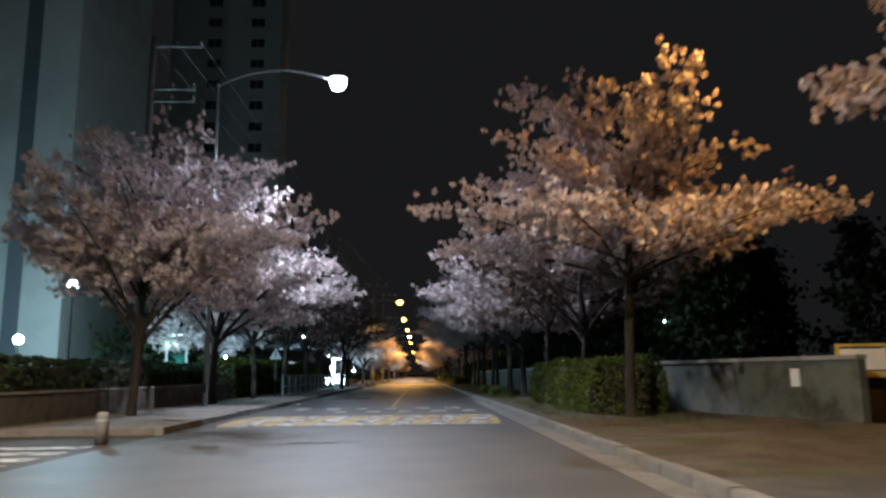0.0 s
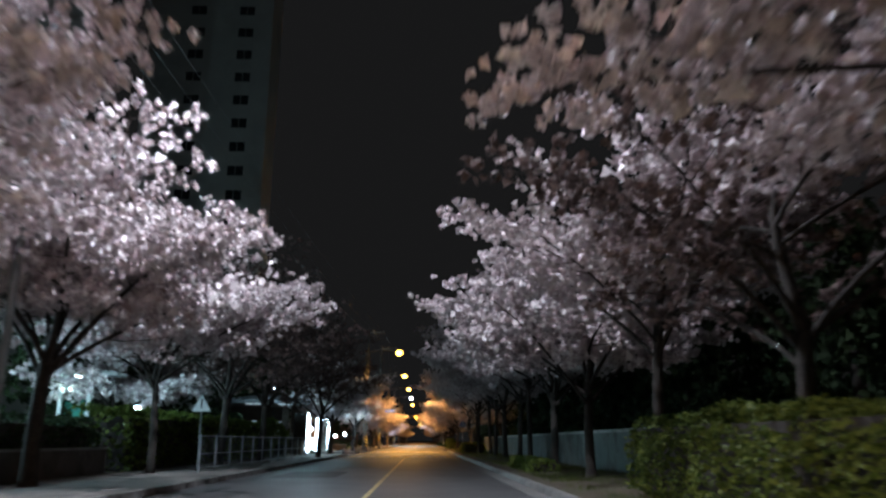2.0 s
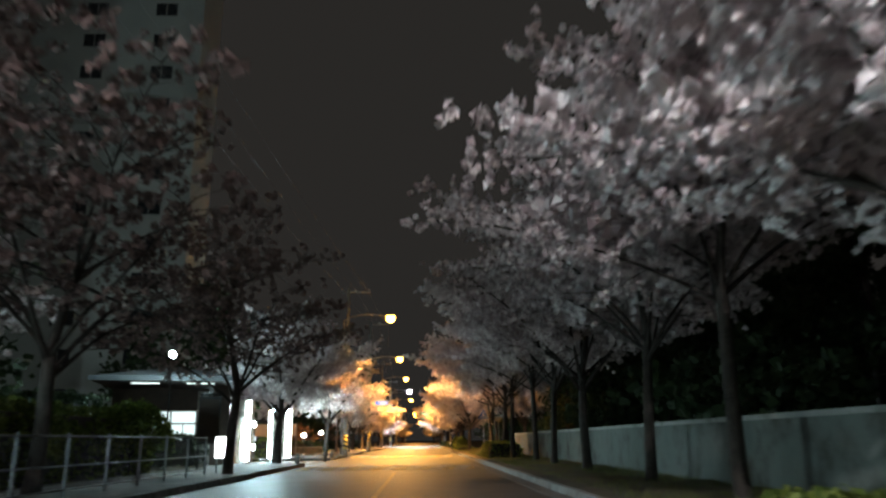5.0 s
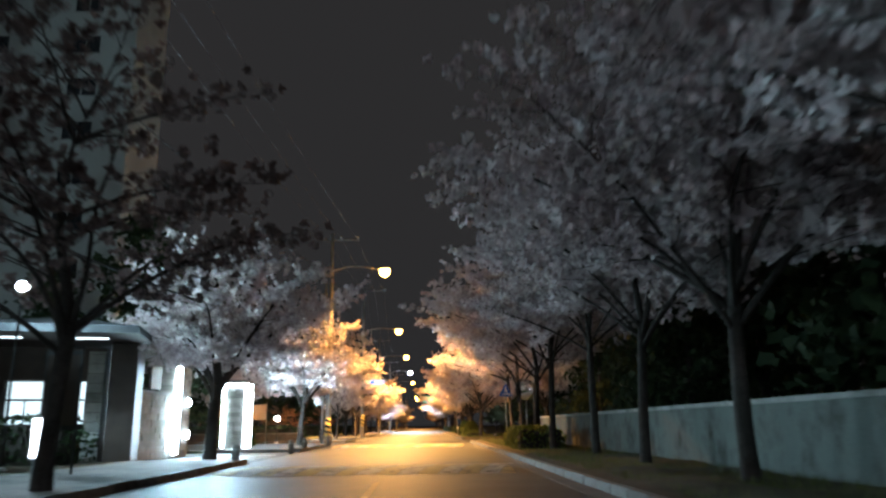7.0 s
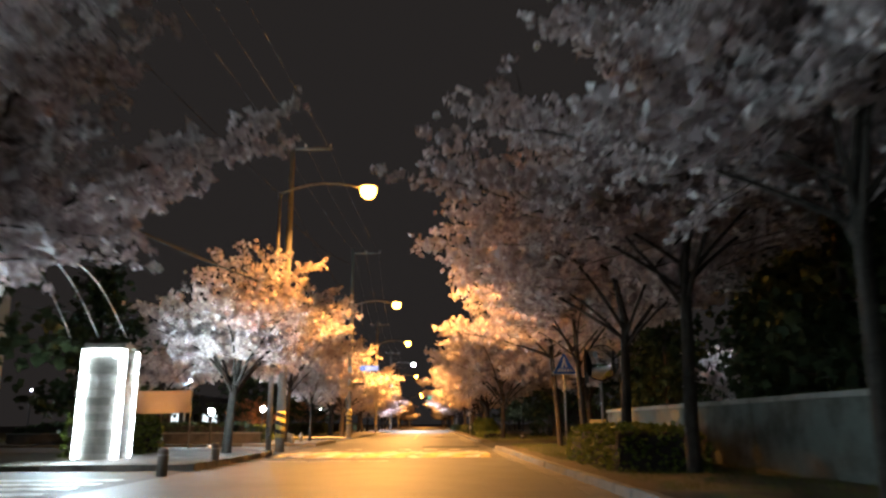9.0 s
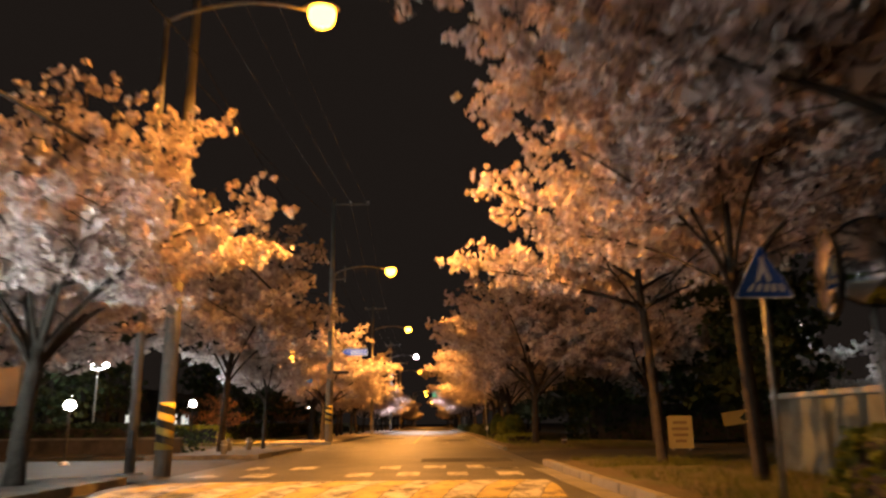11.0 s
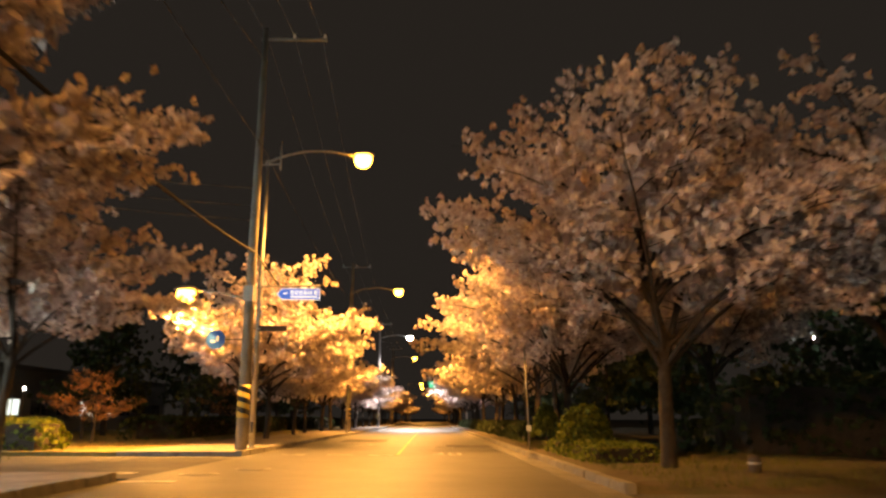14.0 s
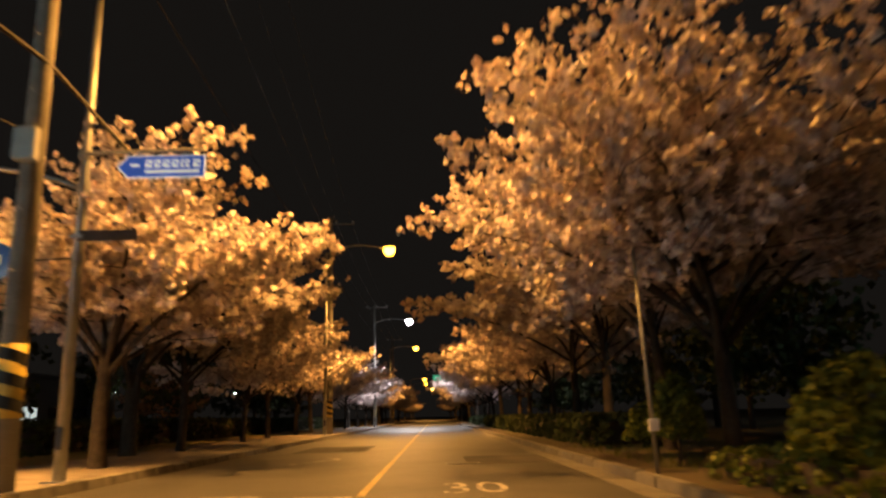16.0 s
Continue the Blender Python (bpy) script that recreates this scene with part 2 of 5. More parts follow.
def thing(name, at, label, category, group="", turn=0.0):
    ob = new(name)
    ob.matrix_world = pose(at[0], at[1], at[2], 0, 0, turn)
    return tagged(ob, label, category, group)


def part(name, shape, mat, parent, label="", bevel=0.0, smooth=False):
    ob = new(name, shape if isinstance(shape, bpy.types.Mesh) else shape.mesh(name, mat, bevel, smooth))
    ob.parent = parent
    return tagged(ob, label)


def solid(name, shape, mat, label, category="", kind="", bevel=0.0, smooth=False, group=""):
    return tagged(new(name, shape.mesh(name, mat, bevel, smooth)), label, category, group, kind)


def ring(r, n, squash=1.0):
    return [(r * math.cos(2 * math.pi * k / n), r * squash * math.sin(2 * math.pi * k / n)) for k in range(n)]


def flakes(name, centres, size, count, mat, seed, spread=0.7, corners=5, upright=0.0, deep=(), deep_size=0.0):
    """A mesh of many small ragged flakes (petals or leaves), several round each centre; bigger flakes at the deep
    centres are added to block light.
    """
    rng = np.random.default_rng(seed)
    c = np.repeat(np.asarray(centres, float), count, axis=0)
    size = np.full(len(c), size)
    if len(deep):
        inner = np.repeat(np.asarray(deep, float), 5, axis=0)
        c = np.concatenate([c, inner])
        size = np.concatenate([size, np.full(len(inner), deep_size)])
    n = len(c)
    out = rng.normal(size=(n, 3))
    out[:, 2] += upright
    out /= np.linalg.norm(out, axis=1)[:, None]
    nrm = out + rng.normal(scale=0.45, size=(n, 3))
    nrm /= np.linalg.norm(nrm, axis=1)[:, None]
    a = np.cross(nrm, rng.normal(size=(n, 3)))
    a /= np.linalg.norm(a, axis=1)[:, None]
    b = np.cross(nrm, a)
    s = size * rng.uniform(0.65, 1.3, size=n)
    mid = c + out * (s * spread)[:, None]
    pts = []
    for k in range(corners):
        w = 2 * math.pi * k / corners + rng.uniform(-0.3, 0.3, size=n)
        r = s * rng.uniform(0.7, 1.1, size=n)
        cup = rng.uniform(-0.25, 0.1, size=n) * s
        pts.append(mid + a * (np.cos(w) * r)[:, None] + b * (np.sin(w) * r)[:, None] + nrm * cup[:, None])
    v = np.stack(pts, axis=1).reshape(-1, 3)
    me = bpy.data.meshes.new(name)
    me.vertices.add(len(v))
    me.vertices.foreach_set("co", v.astype(np.float32).ravel())
    me.loops.add(len(v))
    me.loops.foreach_set("vertex_index", np.arange(len(v), dtype=np.int32))
    me.polygons.add(n)
    me.polygons.foreach_set("loop_start", np.arange(0, len(v), corners, dtype=np.int32))
    me.update(calc_edges=True)
    me.materials.append(mat)
    return me


# ---- plan of the street: it runs along y ----
LEFT, RIGHT, CENTRE = -5.5, 2.8, -1.05
FAR = 420.0
LEFT_KERBS = [(16.5, 73.0), (82.5, 92.3), (102.0, 110.8), (119.0, 330.0)]
RIGHT_KERBS = [(-30.0, 97.0), (108.0, 330.0)]

# ground: one sheet to the horizon
solid("ground", Shape().box(-1500, -600, -0.6, 1500, 2600, -0.03), GROUND, "dark earth and grass ground", kind="structure")
# carriageway with its side roads on both sides
road = Shape().box(LEFT, -60, -0.3, RIGHT, FAR, 0.0)
solid("road", road, ASPHALT, "grey worn asphalt street", kind="structure")
side = Shape()
side.box(-60, -2.0, -0.3, LEFT - 0.003, 15.5, -0.004)
side.box(-40, 73.0, -0.3, LEFT - 0.003, 82.5, -0.004)
side.box(-40, 92.3, -0.3, LEFT - 0.003, 102.0, -0.004)
side.box(-60, 110.8, -0.3, LEFT - 0.003, 119.0, -0.004)
side.box(RIGHT + 0.003, 97.0, -0.3, 40, 108.0, -0.004)
solid("side_road", side, ASPHALT_OLD, "dark asphalt mouths of the side roads", kind="structure")
# raised pavements and verges behind the kerbs
pave = Shape()
for y0, y1 in LEFT_KERBS:
    pave.box(-9.2, y0 + 0.2, -0.3, LEFT - 0.2, y1 - 0.2, 0.125)
solid("pavement_left", pave, PAVING, "brown-grey block pavement behind the kerb", kind="structure")
lawn = Shape()
for y0, y1 in LEFT_KERBS[:3]:
    lawn.box(-60, y0 + 0.2, -0.3, -9.21, y1 - 0.2, 0.11)
solid("planting_left", lawn, SOIL, "dark planted strip behind the pavement", kind="structure")
solid("lawn_left", Shape().box(-60, 119.2, -0.3, -9.21, 329.8, 0.11), LAWN, "patchy lawn behind the pavement", kind="structure")


def verge_mesh(x0, x1, y0, y1, step, seed):
    """A soil strip that rises and falls a little."""
    nx, ny = max(2, int((x1 - x0) / step)), int((y1 - y0) / step)
    s = Shape()
    rows = []
    for j in range(ny + 1):
        for i in range(nx + 1):
            x, y = x0 + (x1 - x0) * i / nx, y0 + (y1 - y0) * j / ny
            edge = min(1.0, i / 1.5, (nx - i) / 1.5)
            z = 0.10 + 0.10 * edge * (0.4 + noise.noise((x * 0.6, y * 0.6, seed)))
            rows.append((x, y, -0.05 if j in (0, ny) or i == nx else z))
    faces = [(j * (nx + 1) + i, j * (nx + 1) + i + 1, (j + 1) * (nx + 1) + i + 1, (j + 1) * (nx + 1) + i) for j in range(ny) for i in range(nx)]
    return s.add(rows, faces)


verge = verge_mesh(RIGHT + 0.19, 9.6, 8.0, 97.0, 0.5, 1)
verge_b = verge_mesh(RIGHT + 0.19, 12.0, 108.0, 200.0, 0.8, 2)
verge.add(verge_b.v, verge_b.f)
verge.box(RIGHT + 0.19, 200, -0.3, 12, 330, 0.12)
solid("verge_right", verge, SOIL, "bare soil verge with thin grass", kind="structure")
solid("pavement_right", Shape().box(RIGHT + 0.19, -30, -0.3, 14, 7.98, 0.10).box(9.61, 7.98, -0.3, 14, 30, 0.095), ASPHALT_OLD, "dark asphalt pavement beside the wall", kind="structure")


# ---- road markings ----
def marking(name, shape, mat, label):
    return solid(name, shape, mat, label, kind="structure")


def strip(x0, y0, x1, y1, z=0.004):
    return Shape().box(x0, y0, z - 0.003, x1, y1, z)


line = Shape()
for y0, y1 in ((29.0, 64.0), (119.9, 330.0)):
    y = y0
    while y < y1:
        w = min(6.0, y1 - y)
        line.box(CENTRE - 0.055, y, 0.001, CENTRE + 0.055, y + w, 0.004)
        y += 6.004
marking("centre_line", line, PAINT_YELLOW, "worn yellow centre line")


def crossing(near, far, x0=-5.0, x1=2.35, width=0.5, period=1.07, seed=1):
    """Two staggered rows of worn bars."""
    rng = random.Random(seed)
    s = Shape()
    for (y0, y1), off in ((near, 0.0), (far, 0.53)):
        x = x0 + off
        while x + width < x1:
            if rng.random() < 0.9:
                w = width * rng.uniform(0.75, 1.1)
                s.box(x, y0 + rng.uniform(0, 0.15), 0.001, x + w, y1 - rng.uniform(0, 0.2), 0.004)
            x += period
    return s


marking("crossing", crossing((24.9, 26.1), (27.1, 28.3), seed=2), PAINT_WHITE, "worn white zebra crossing bars")
marking("crossing", crossing((93.3, 94.6), (95.9, 97.3), seed=5), PAINT_WHITE, "worn white zebra crossing bars")
marking("stop_line", strip(CENTRE + 0.15, 70.6, 2.5, 70.95), PAINT_WHITE, "white stop line across the lane")
marking("stop_line", strip(-4.9, 86.6, CENTRE - 0.15, 86.9), PAINT_WHITE, "white stop line across the lane")
bars = Shape()
for k in range(5):
    bars.box(-9.3 + 0.0, 9.6 + 0.95 * k, -0.004, LEFT - 0.35, 9.6 + 0.95 * k + 0.45, 0.001)
marking("crossing", bars, PAINT_WHITE, "white zebra bars across the side road")
bars = Shape()
for k in range(6):
    bars.box(-8.9, 74.2 + 1.0 * k, -0.004, -6.0, 74.2 + 1.0 * k + 0.5, 0.001)
marking("crossing", bars, PAINT_WHITE, "white zebra bars across the gate drive")


def hump(y0, y1, seed):
    """A low flat-topped speed hump with slanting yellow and white bands."""
    n, h = 10, 0.095
    x0, x1 = -5.0, 2.0
    rng = random.Random(seed)

    def z(v):
        return 0.003 + h * min(1.0, math.sin(math.pi * v) * 1.25) ** 0.9

    base = thing("speed_hump", (0, 0, 0), "asphalt speed hump with worn yellow and white slanting bands", "speed hump")
    s = Shape()
    rows = [(x, y0 + (y1 - y0) * j / n, z(j / n)) for j in range(n + 1) for x in (x0, x1)]
    s.add(rows, [(2 * j, 2 * j + 1, 2 * j + 3, 2 * j + 2) for j in range(n)])
    part("body", s, ASPHALT, base, smooth=True)
    x, k = x0 - 0.45, 0
    while x < x1:
        w = 0.47
        band, pts = Shape(), []
        for j in range(n + 1):
            v = j / n
            xa, xb = (min(max(q + 0.75 * v, x0 + 0.02), x1 - 0.02) for q in (x, x + w - 0.02))
            pts += [(xa, y0 + (y1 - y0) * v, z(v) + 0.004), (xb, y0 + (y1 - y0) * v, z(v) + 0.004)]
        if pts[1][0] - pts[0][0] > 0.05:
            band.add(pts, [(2 * j, 2 * j + 1, 2 * j + 3, 2 * j + 2) for j in range(n)])
            part("painted_band", band, (PAINT_WHITE, PAINT_YELLOW)[k % 2], base, smooth=True)
        x += w
        k += 1


hump(18.6, 22.2, 1)
hump(66.4, 69.6, 2)
hump(88.6, 91.5, 3)

arrow = Shape()
arrow.add([(-3.45, 127.3, 0.004), (-3.3, 127.3, 0.004), (-2.35, 129.0, 0.004), (-2.5, 129.0, 0.004)], [(0, 1, 2, 3)])
arrow.add([(-2.35, 129.0, 0.004), (-2.5, 129.0, 0.004), (-2.95, 129.9, 0.004), (-2.8, 129.9, 0.004)], [(0, 1, 2, 3)])
marking("road_arrow", arrow, PAINT_WHITE, "thin white kinked road mark")
marking("road_dash", Shape().box(-4.6, 120.0, 0.001, -3.8, 120.3, 0.004).box(-3.2, 120.0, 0.001, -2.4, 120.3, 0.004).box(-1.9, 119.6, 0.001, -1.15, 119.9, 0.004), PAINT_WHITE, "short white dashes across the lane")
curve = bpy.data.curves.new("speed_number", "FONT")
curve.body, curve.size, curve.extrude, curve.align_x = "30", 1.1, 0.0, "CENTER"
text = new("speed_number", curve)
deps = bpy.context.evaluated_depsgraph_get()
flat = bpy.data.meshes.new_from_object(text.evaluated_get(deps))
bpy.data.objects.remove(text)
flat.materials.clear()
flat.materials.append(PAINT_WHITE)
number = tagged(new("speed_number", flat), "white painted road number 30", "", "", "structure")
number.matrix_world = Matrix.Translation((0.46, 120.0, 0.004)) @ Matrix.Diagonal((0.9, 2.0, 1.0, 1.0))

marking("road_mark", Shape().box(-6.7, 112.0, -0.006, -6.0, 112.5, 0.0).box(-5.45, 109.9, 0.001, -4.5, 110.3, 0.004), PAINT_WHITE, "short worn white marks at the side road")

# patches and manhole covers in the road
patch = Shape().box(-0.3, 99.0, 0.001, 2.3, 101.2, 0.003).box(-4.6, 38.0, 0.001, -2.6, 42.5, 0.003).box(0.6, 126.0, 0.001, 2.4, 129.0, 0.003).box(-4.4, 133, 0.001, -2.2, 137.5, 0.003)
marking("road_patch", patch, ASPHALT_OLD, "darker patched asphalt")
for x, y in ((-4.6, 111.9), (-3.9, 113.4), (1.7, 96.0), (-2.9, 47.0), (0.5, 126.2)):
    cover = thing("manhole_cover", (x, y, 0), "round iron manhole cover set in the asphalt", "manhole cover", "manhole covers")
    part("rim", Shape().lathe([(0.38, -0.02), (0.38, 0.006), (0.33, 0.006), (0.33, -0.02)], sides=24), STEEL, cover)
    part("lid", Shape().lathe([(0.325, -0.02), (0.325, 0.008), (0.30, 0.010)], sides=24), DARKSTEEL, cover)


# ---- boundary wall on the far side of the verge ----
def boundary_wall(points, height, thick=0.2):
    wall = thing("boundary_wall", (0, 0, 0), "pale stained rendered boundary wall with a concrete cap", "wall")
    tagged(wall, kind="structure")
    for (xa, ya), (xb, yb) in zip(points, points[1:]):
        d = Vector((xb - xa, yb - ya, 0))
        length = d.length
        n = max(1, round(length / 4.0))
        m = Matrix.Translation((xa, ya, 0)) @ Matrix.Rotation(math.atan2(d.y, d.x), 4, "Z")
        for k in range(n):
            a, b = length * k / n, length * (k + 1) / n
            part("wall_panel", Shape().box(a + 0.006, -thick / 2, -0.2, b - 0.006, thick / 2, height, m), WALL, wall)
            part("cap", Shape().box(a + 0.004, -thick / 2 - 0.05, height + 0.002, b - 0.004, thick / 2 + 0.05, height + 0.1, m), CAP, wall, bevel=0.015)
    return wall


boundary_wall([(9.1, 15.2), (7.0, 22.5), (6.6, 30.0), (6.6, 91.8)], 1.42)

# ---- cherry trees ----
def cherry(seed, height, radius, fork, limbs, near, tiers=1, girth=0.17, bloom=None, keep=0.88, rise=1.0):
    """A cherry in blossom: trunk, limbs and crown meshes, with its foot at the origin."""
    rng = random.Random(seed)
    wood, boughs, flowers = Shape(), Shape(), []

    def bend(p, az, el, length, steps, el_end, wobble):
        pts, p = [Vector(p)], Vector(p)
        for k in range(steps):
            e = el + (el_end - el) * (k + 0.5) / steps
            az += rng.uniform(-wobble, wobble)
            p = p + Vector((math.cos(az) * math.cos(e), math.sin(az) * math.cos(e), math.sin(e))) * (length / steps)
            pts.append(p.copy())
        return pts, az

    def along(pts, s):
        f = s * (len(pts) - 1)
        i = min(int(f), len(pts) - 2)
        return pts[i].lerp(pts[i + 1], f - i)

    def sprig(p, az, length):
        el = rng.uniform(-0.35, 0.75)
        pts, _ = bend(p, az, el, length, 2, el + rng.uniform(-0.1, 0.4), 0.3)
        if near and rng.random() < 0.16:
            boughs.tube(pts, [0.009, 0.006, 0.003], 3, False)
        step = 0.085 if near else 0.17
        n = max(2, int(length / step))
        for k in range(n):
            if rng.random() > keep:
                continue
            q = along(pts, (k + 0.6) / n)
            j = 0.05 if near else 0.09
            flowers.append((q.x + rng.gauss(0, j), q.y + rng.gauss(0, j), q.z + rng.gauss(0, j)))

    def branch(p, az, el, length, r, end):
        pts, az2 = bend(p, az, el, length, 4, end, 0.22)
        boughs.tube(pts, [r * (1 - 0.8 * k / 4) for k in range(5)], 4 if near else 3, False)
        n = max(3, int(length / (0.135 if near else 0.26)))
        for k in range(n):
            s = 0.2 + 0.8 * (k + rng.random()) / n
            sprig(along(pts, min(s, 1.0)), az2 + rng.choice((-1, 1)) * rng.uniform(0.2, 1.5), rng.uniform(0.3, 0.75) * (0.7 + 0.3 * length / 2))

    def limb(p, az, el, length, r, end):
        length *= 1.0 - 0.07 * math.cos(az)
        pts, az2 = bend(p, az, el, length, 7, end, 0.16)
        boughs.tube(pts, [max(0.015, r * (1 - 0.85 * k / 7)) for k in range(8)], 6 if near else 5, False)
        n = max(5, int(length / 0.42))
        for k in range(n):
            s = 0.24 + 0.76 * (k + rng.uniform(0.2, 0.8)) / n
            sgn = 1 if k % 2 else -1
            branch(along(pts, min(s, 0.99)), az2 + sgn * rng.uniform(0.45, 1.15), rng.uniform(-0.12, 0.6), rng.uniform(0.7, 1.15) * length * (0.44 - 0.2 * s), max(0.012, r * 0.35 * (1.1 - s)), rng.uniform(-0.15, 0.35))
        branch(pts[-1], az2, 0.15, length * 0.22, 0.014, 0.1)

    az0 = rng.uniform(0, 6.28)
    trunk, _ = bend((0, 0, -0.12), az0, 1.53, fork + 0.12, 6, 1.48, 0.8)
    wood.tube([trunk[0] - Vector((0, 0, 0.1))] + trunk, [girth * 1.5, girth * 1.28] + [girth * (1.06 - 0.05 * k) for k in range(6)], 12)
    top = trunk[-1]
    for k in range(limbs):
        az = az0 + 2 * math.pi * k / limbs + rng.uniform(-0.35, 0.35)
        start = along(trunk, rng.uniform(0.76, 1.0))
        limb(start, az, rng.uniform(0.6, 1.1) * rise, radius * rng.uniform(0.95, 1.2), girth * rng.uniform(0.34, 0.48), rng.uniform(0.05, 0.55) * rise)
    lead, _ = bend(top, az0 + 2.0, 1.35, (height - fork) * 0.62, 6, 1.25, 0.7)
    boughs.tube(lead, [girth * (0.75 - 0.1 * k) for k in range(7)], 7, False)
    for t in range(tiers):
        s = (t + 0.75) / (tiers - 0.1)
        m = limbs - 1 - t
        for k in range(m):
            az = az0 + 1.0 + 2.4 * t + 2 * math.pi * k / m + rng.uniform(-0.4, 0.4)
            limb(along(lead, min(1.0, s + rng.uniform(-0.1, 0.05))), az, rng.uniform(0.35, 1.0), radius * (0.98 - 0.38 * s) * rng.uniform(0.8, 1.1), girth * 0.33, rng.uniform(0.0, 0.6))
    for k in range(3):
        limb(lead[-1], az0 + 2.1 * k, 1.1, (height - fork) * 0.36, girth * 0.2, 0.7)
    most = 6200 if limbs > 9 else 4300
    if near and len(flowers) > most:
        flowers = random.Random(seed).sample(flowers, most)
    hub = Vector((lead[2].x, lead[2].y, fork + 0.25 * (height - fork)))
    inner = random.Random(seed + 1)
    # big inner flakes, added so that the crown shades its far side
    light_blockers = [hub.lerp(Vector(f), inner.uniform(0.3, 0.86)) for f in inner.sample(flowers, min(len(flowers), 1300 if near else 600))]
    crown = flakes("crown", flowers, 0.071 if near else 0.088 if bloom else 0.13, 8 if near else 7, bloom or BLOSSOM, seed, 0.8, 3, 0.0, () if bloom else light_blockers, 0.165)
    return wood.mesh("trunk", BARK, smooth=True), boughs.mesh("branching", BARK, smooth=True), crown


def make_tree(kind, x, y, turn, scale=1.0, label="cherry tree in full pale pink blossom beside the street", lean=0.0, stretch=1.0):
    tree = new("cherry_tree")
    tree.matrix_world = pose(x, y, 0.12, 0, lean, 0) @ pose(0, 0, 0, 0, 0, turn) @ Matrix.Diagonal((scale, scale, scale * stretch, 1))
    tagged(tree, label, "tree", "street cherries")
    for name, me in zip(("trunk", "branching", "crown"), kind):
        part(name, me, None, tree, ("" if name != "crown" else "thin brownish leaves coloured darker for dim light" if kind is KINDS[6] else "clusters of pale pink blossom"))
    return tree


NEAR = [
    cherry(11, 10.0, 4.8, 3.9, 7, True, 2, 0.125),
    cherry(23, 9.2, 4.7, 3.3, 7, True, 2, 0.125),
    cherry(37, 8.4, 4.6, 2.8, 8, True, 1, 0.145),
    cherry(41, 8.2, 4.5, 2.3, 7, True, 1, 0.225),
]
FARTREES = [cherry(51, 8.6, 4.6, 2.9, 6, False, 2, 0.15), cherry(67, 8.0, 4.4, 2.4, 6, False, 1, 0.15)]
DOME = cherry(29, 8.6, 5.0, 2.3, 10, True, 3, 0.15, None, 0.95)
KINDS = NEAR + FARTREES + [cherry(83, 9.0, 4.5, 2.6, 6, False, 2, 0.15, DIM_BROWN, 0.8), cherry(97, 8.0, 4.1, 2.3, 9, True, 2, 0.17, None, 0.95), DOME,
                            cherry(113, 8.9, 4.7, 3.9, 8, True, 2, 0.125, None, 0.9, 0.4)]

RIGHT_TREES = [
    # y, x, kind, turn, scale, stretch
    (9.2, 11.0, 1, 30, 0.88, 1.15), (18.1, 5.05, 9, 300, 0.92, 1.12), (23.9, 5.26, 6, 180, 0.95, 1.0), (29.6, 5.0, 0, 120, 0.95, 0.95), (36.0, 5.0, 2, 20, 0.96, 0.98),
    (42.8, 5.1, 2, 140, 0.98, 1.08), (49.0, 5.1, 0, 60, 0.97, 0.98), (54.6, 5.3, 1, 335, 1.0, 1.05), (61.5, 5.3, 2, 10, 1.0, 1.15), (67.2, 5.2, 1, -20, 1.0, 1.05),
    (73.2, 5.4, 0, 60, 0.97, 1.0), (78.4, 4.9, 0, 90, 1.0, 1.0), (83.5, 5.0, 1, 0, 1.06, 1.0), (89.5, 5.2, 0, 20, 0.86, 1.05), (95.0, 5.3, 9, 140, 0.85, 1.3),
]
RIGHT_TREES_PAST_SIDE_ROAD = [
    (111.6, 4.6, 8, 200, 0.95, 1.14), (121.5, 4.5, 8, 250, 0.9, 1.08), (126.0, 4.9, 1, 100, 0.92, 1.0), (131.5, 4.9, 4, -20, 0.93, 1.0), (112.8, 10.4, 7, 10, 1.1, 1.05), (124.5, 10.6, 4, 60, 1.0, 1.0),
]
LEFT_TREES = [
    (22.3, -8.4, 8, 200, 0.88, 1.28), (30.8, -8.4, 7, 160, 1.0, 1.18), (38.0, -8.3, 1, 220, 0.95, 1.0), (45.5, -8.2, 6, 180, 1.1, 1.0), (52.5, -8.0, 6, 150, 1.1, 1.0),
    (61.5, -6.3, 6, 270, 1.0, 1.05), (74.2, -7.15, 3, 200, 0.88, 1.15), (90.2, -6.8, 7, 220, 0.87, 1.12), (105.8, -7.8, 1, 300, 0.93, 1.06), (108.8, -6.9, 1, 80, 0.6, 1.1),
    (131.2, -8.6, 3, 185, 0.92, 1.08), (125.6, -6.95, 7, 160, 0.96, 1.0), (133.8, -8.0, 2, 215, 0.9, 1.0),
]
for y, x, k, turn, s, tall in RIGHT_TREES + RIGHT_TREES_PAST_SIDE_ROAD + LEFT_TREES:
    tree = make_tree(KINDS[k], x, y, turn, s, lean=-1.0 if x > 0 else 1.0, stretch=tall)
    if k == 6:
        tagged(tree, "street tree with a thin brownish crown coloured for dim light, beside the fence", "tree")
rng = random.Random(5)
for k in range(15):
    y = 138.0 + 7.0 * k + rng.uniform(-0.8, 0.8)
    make_tree(FARTREES[k % 2], 5.0 + rng.uniform(-0.3, 0.5), y, rng.uniform(-60, 60), rng.uniform(0.85, 1.0))
    make_tree(FARTREES[(k + 1) % 2], -8.3 + rng.uniform(-0.4, 0.3), y + 4, rng.uniform(120, 240), rng.uniform(0.75, 0.95))
THIN = cherry(59, 8.0, 4.3, 2.4, 5, False, 1, 0.15, None, 0.6)
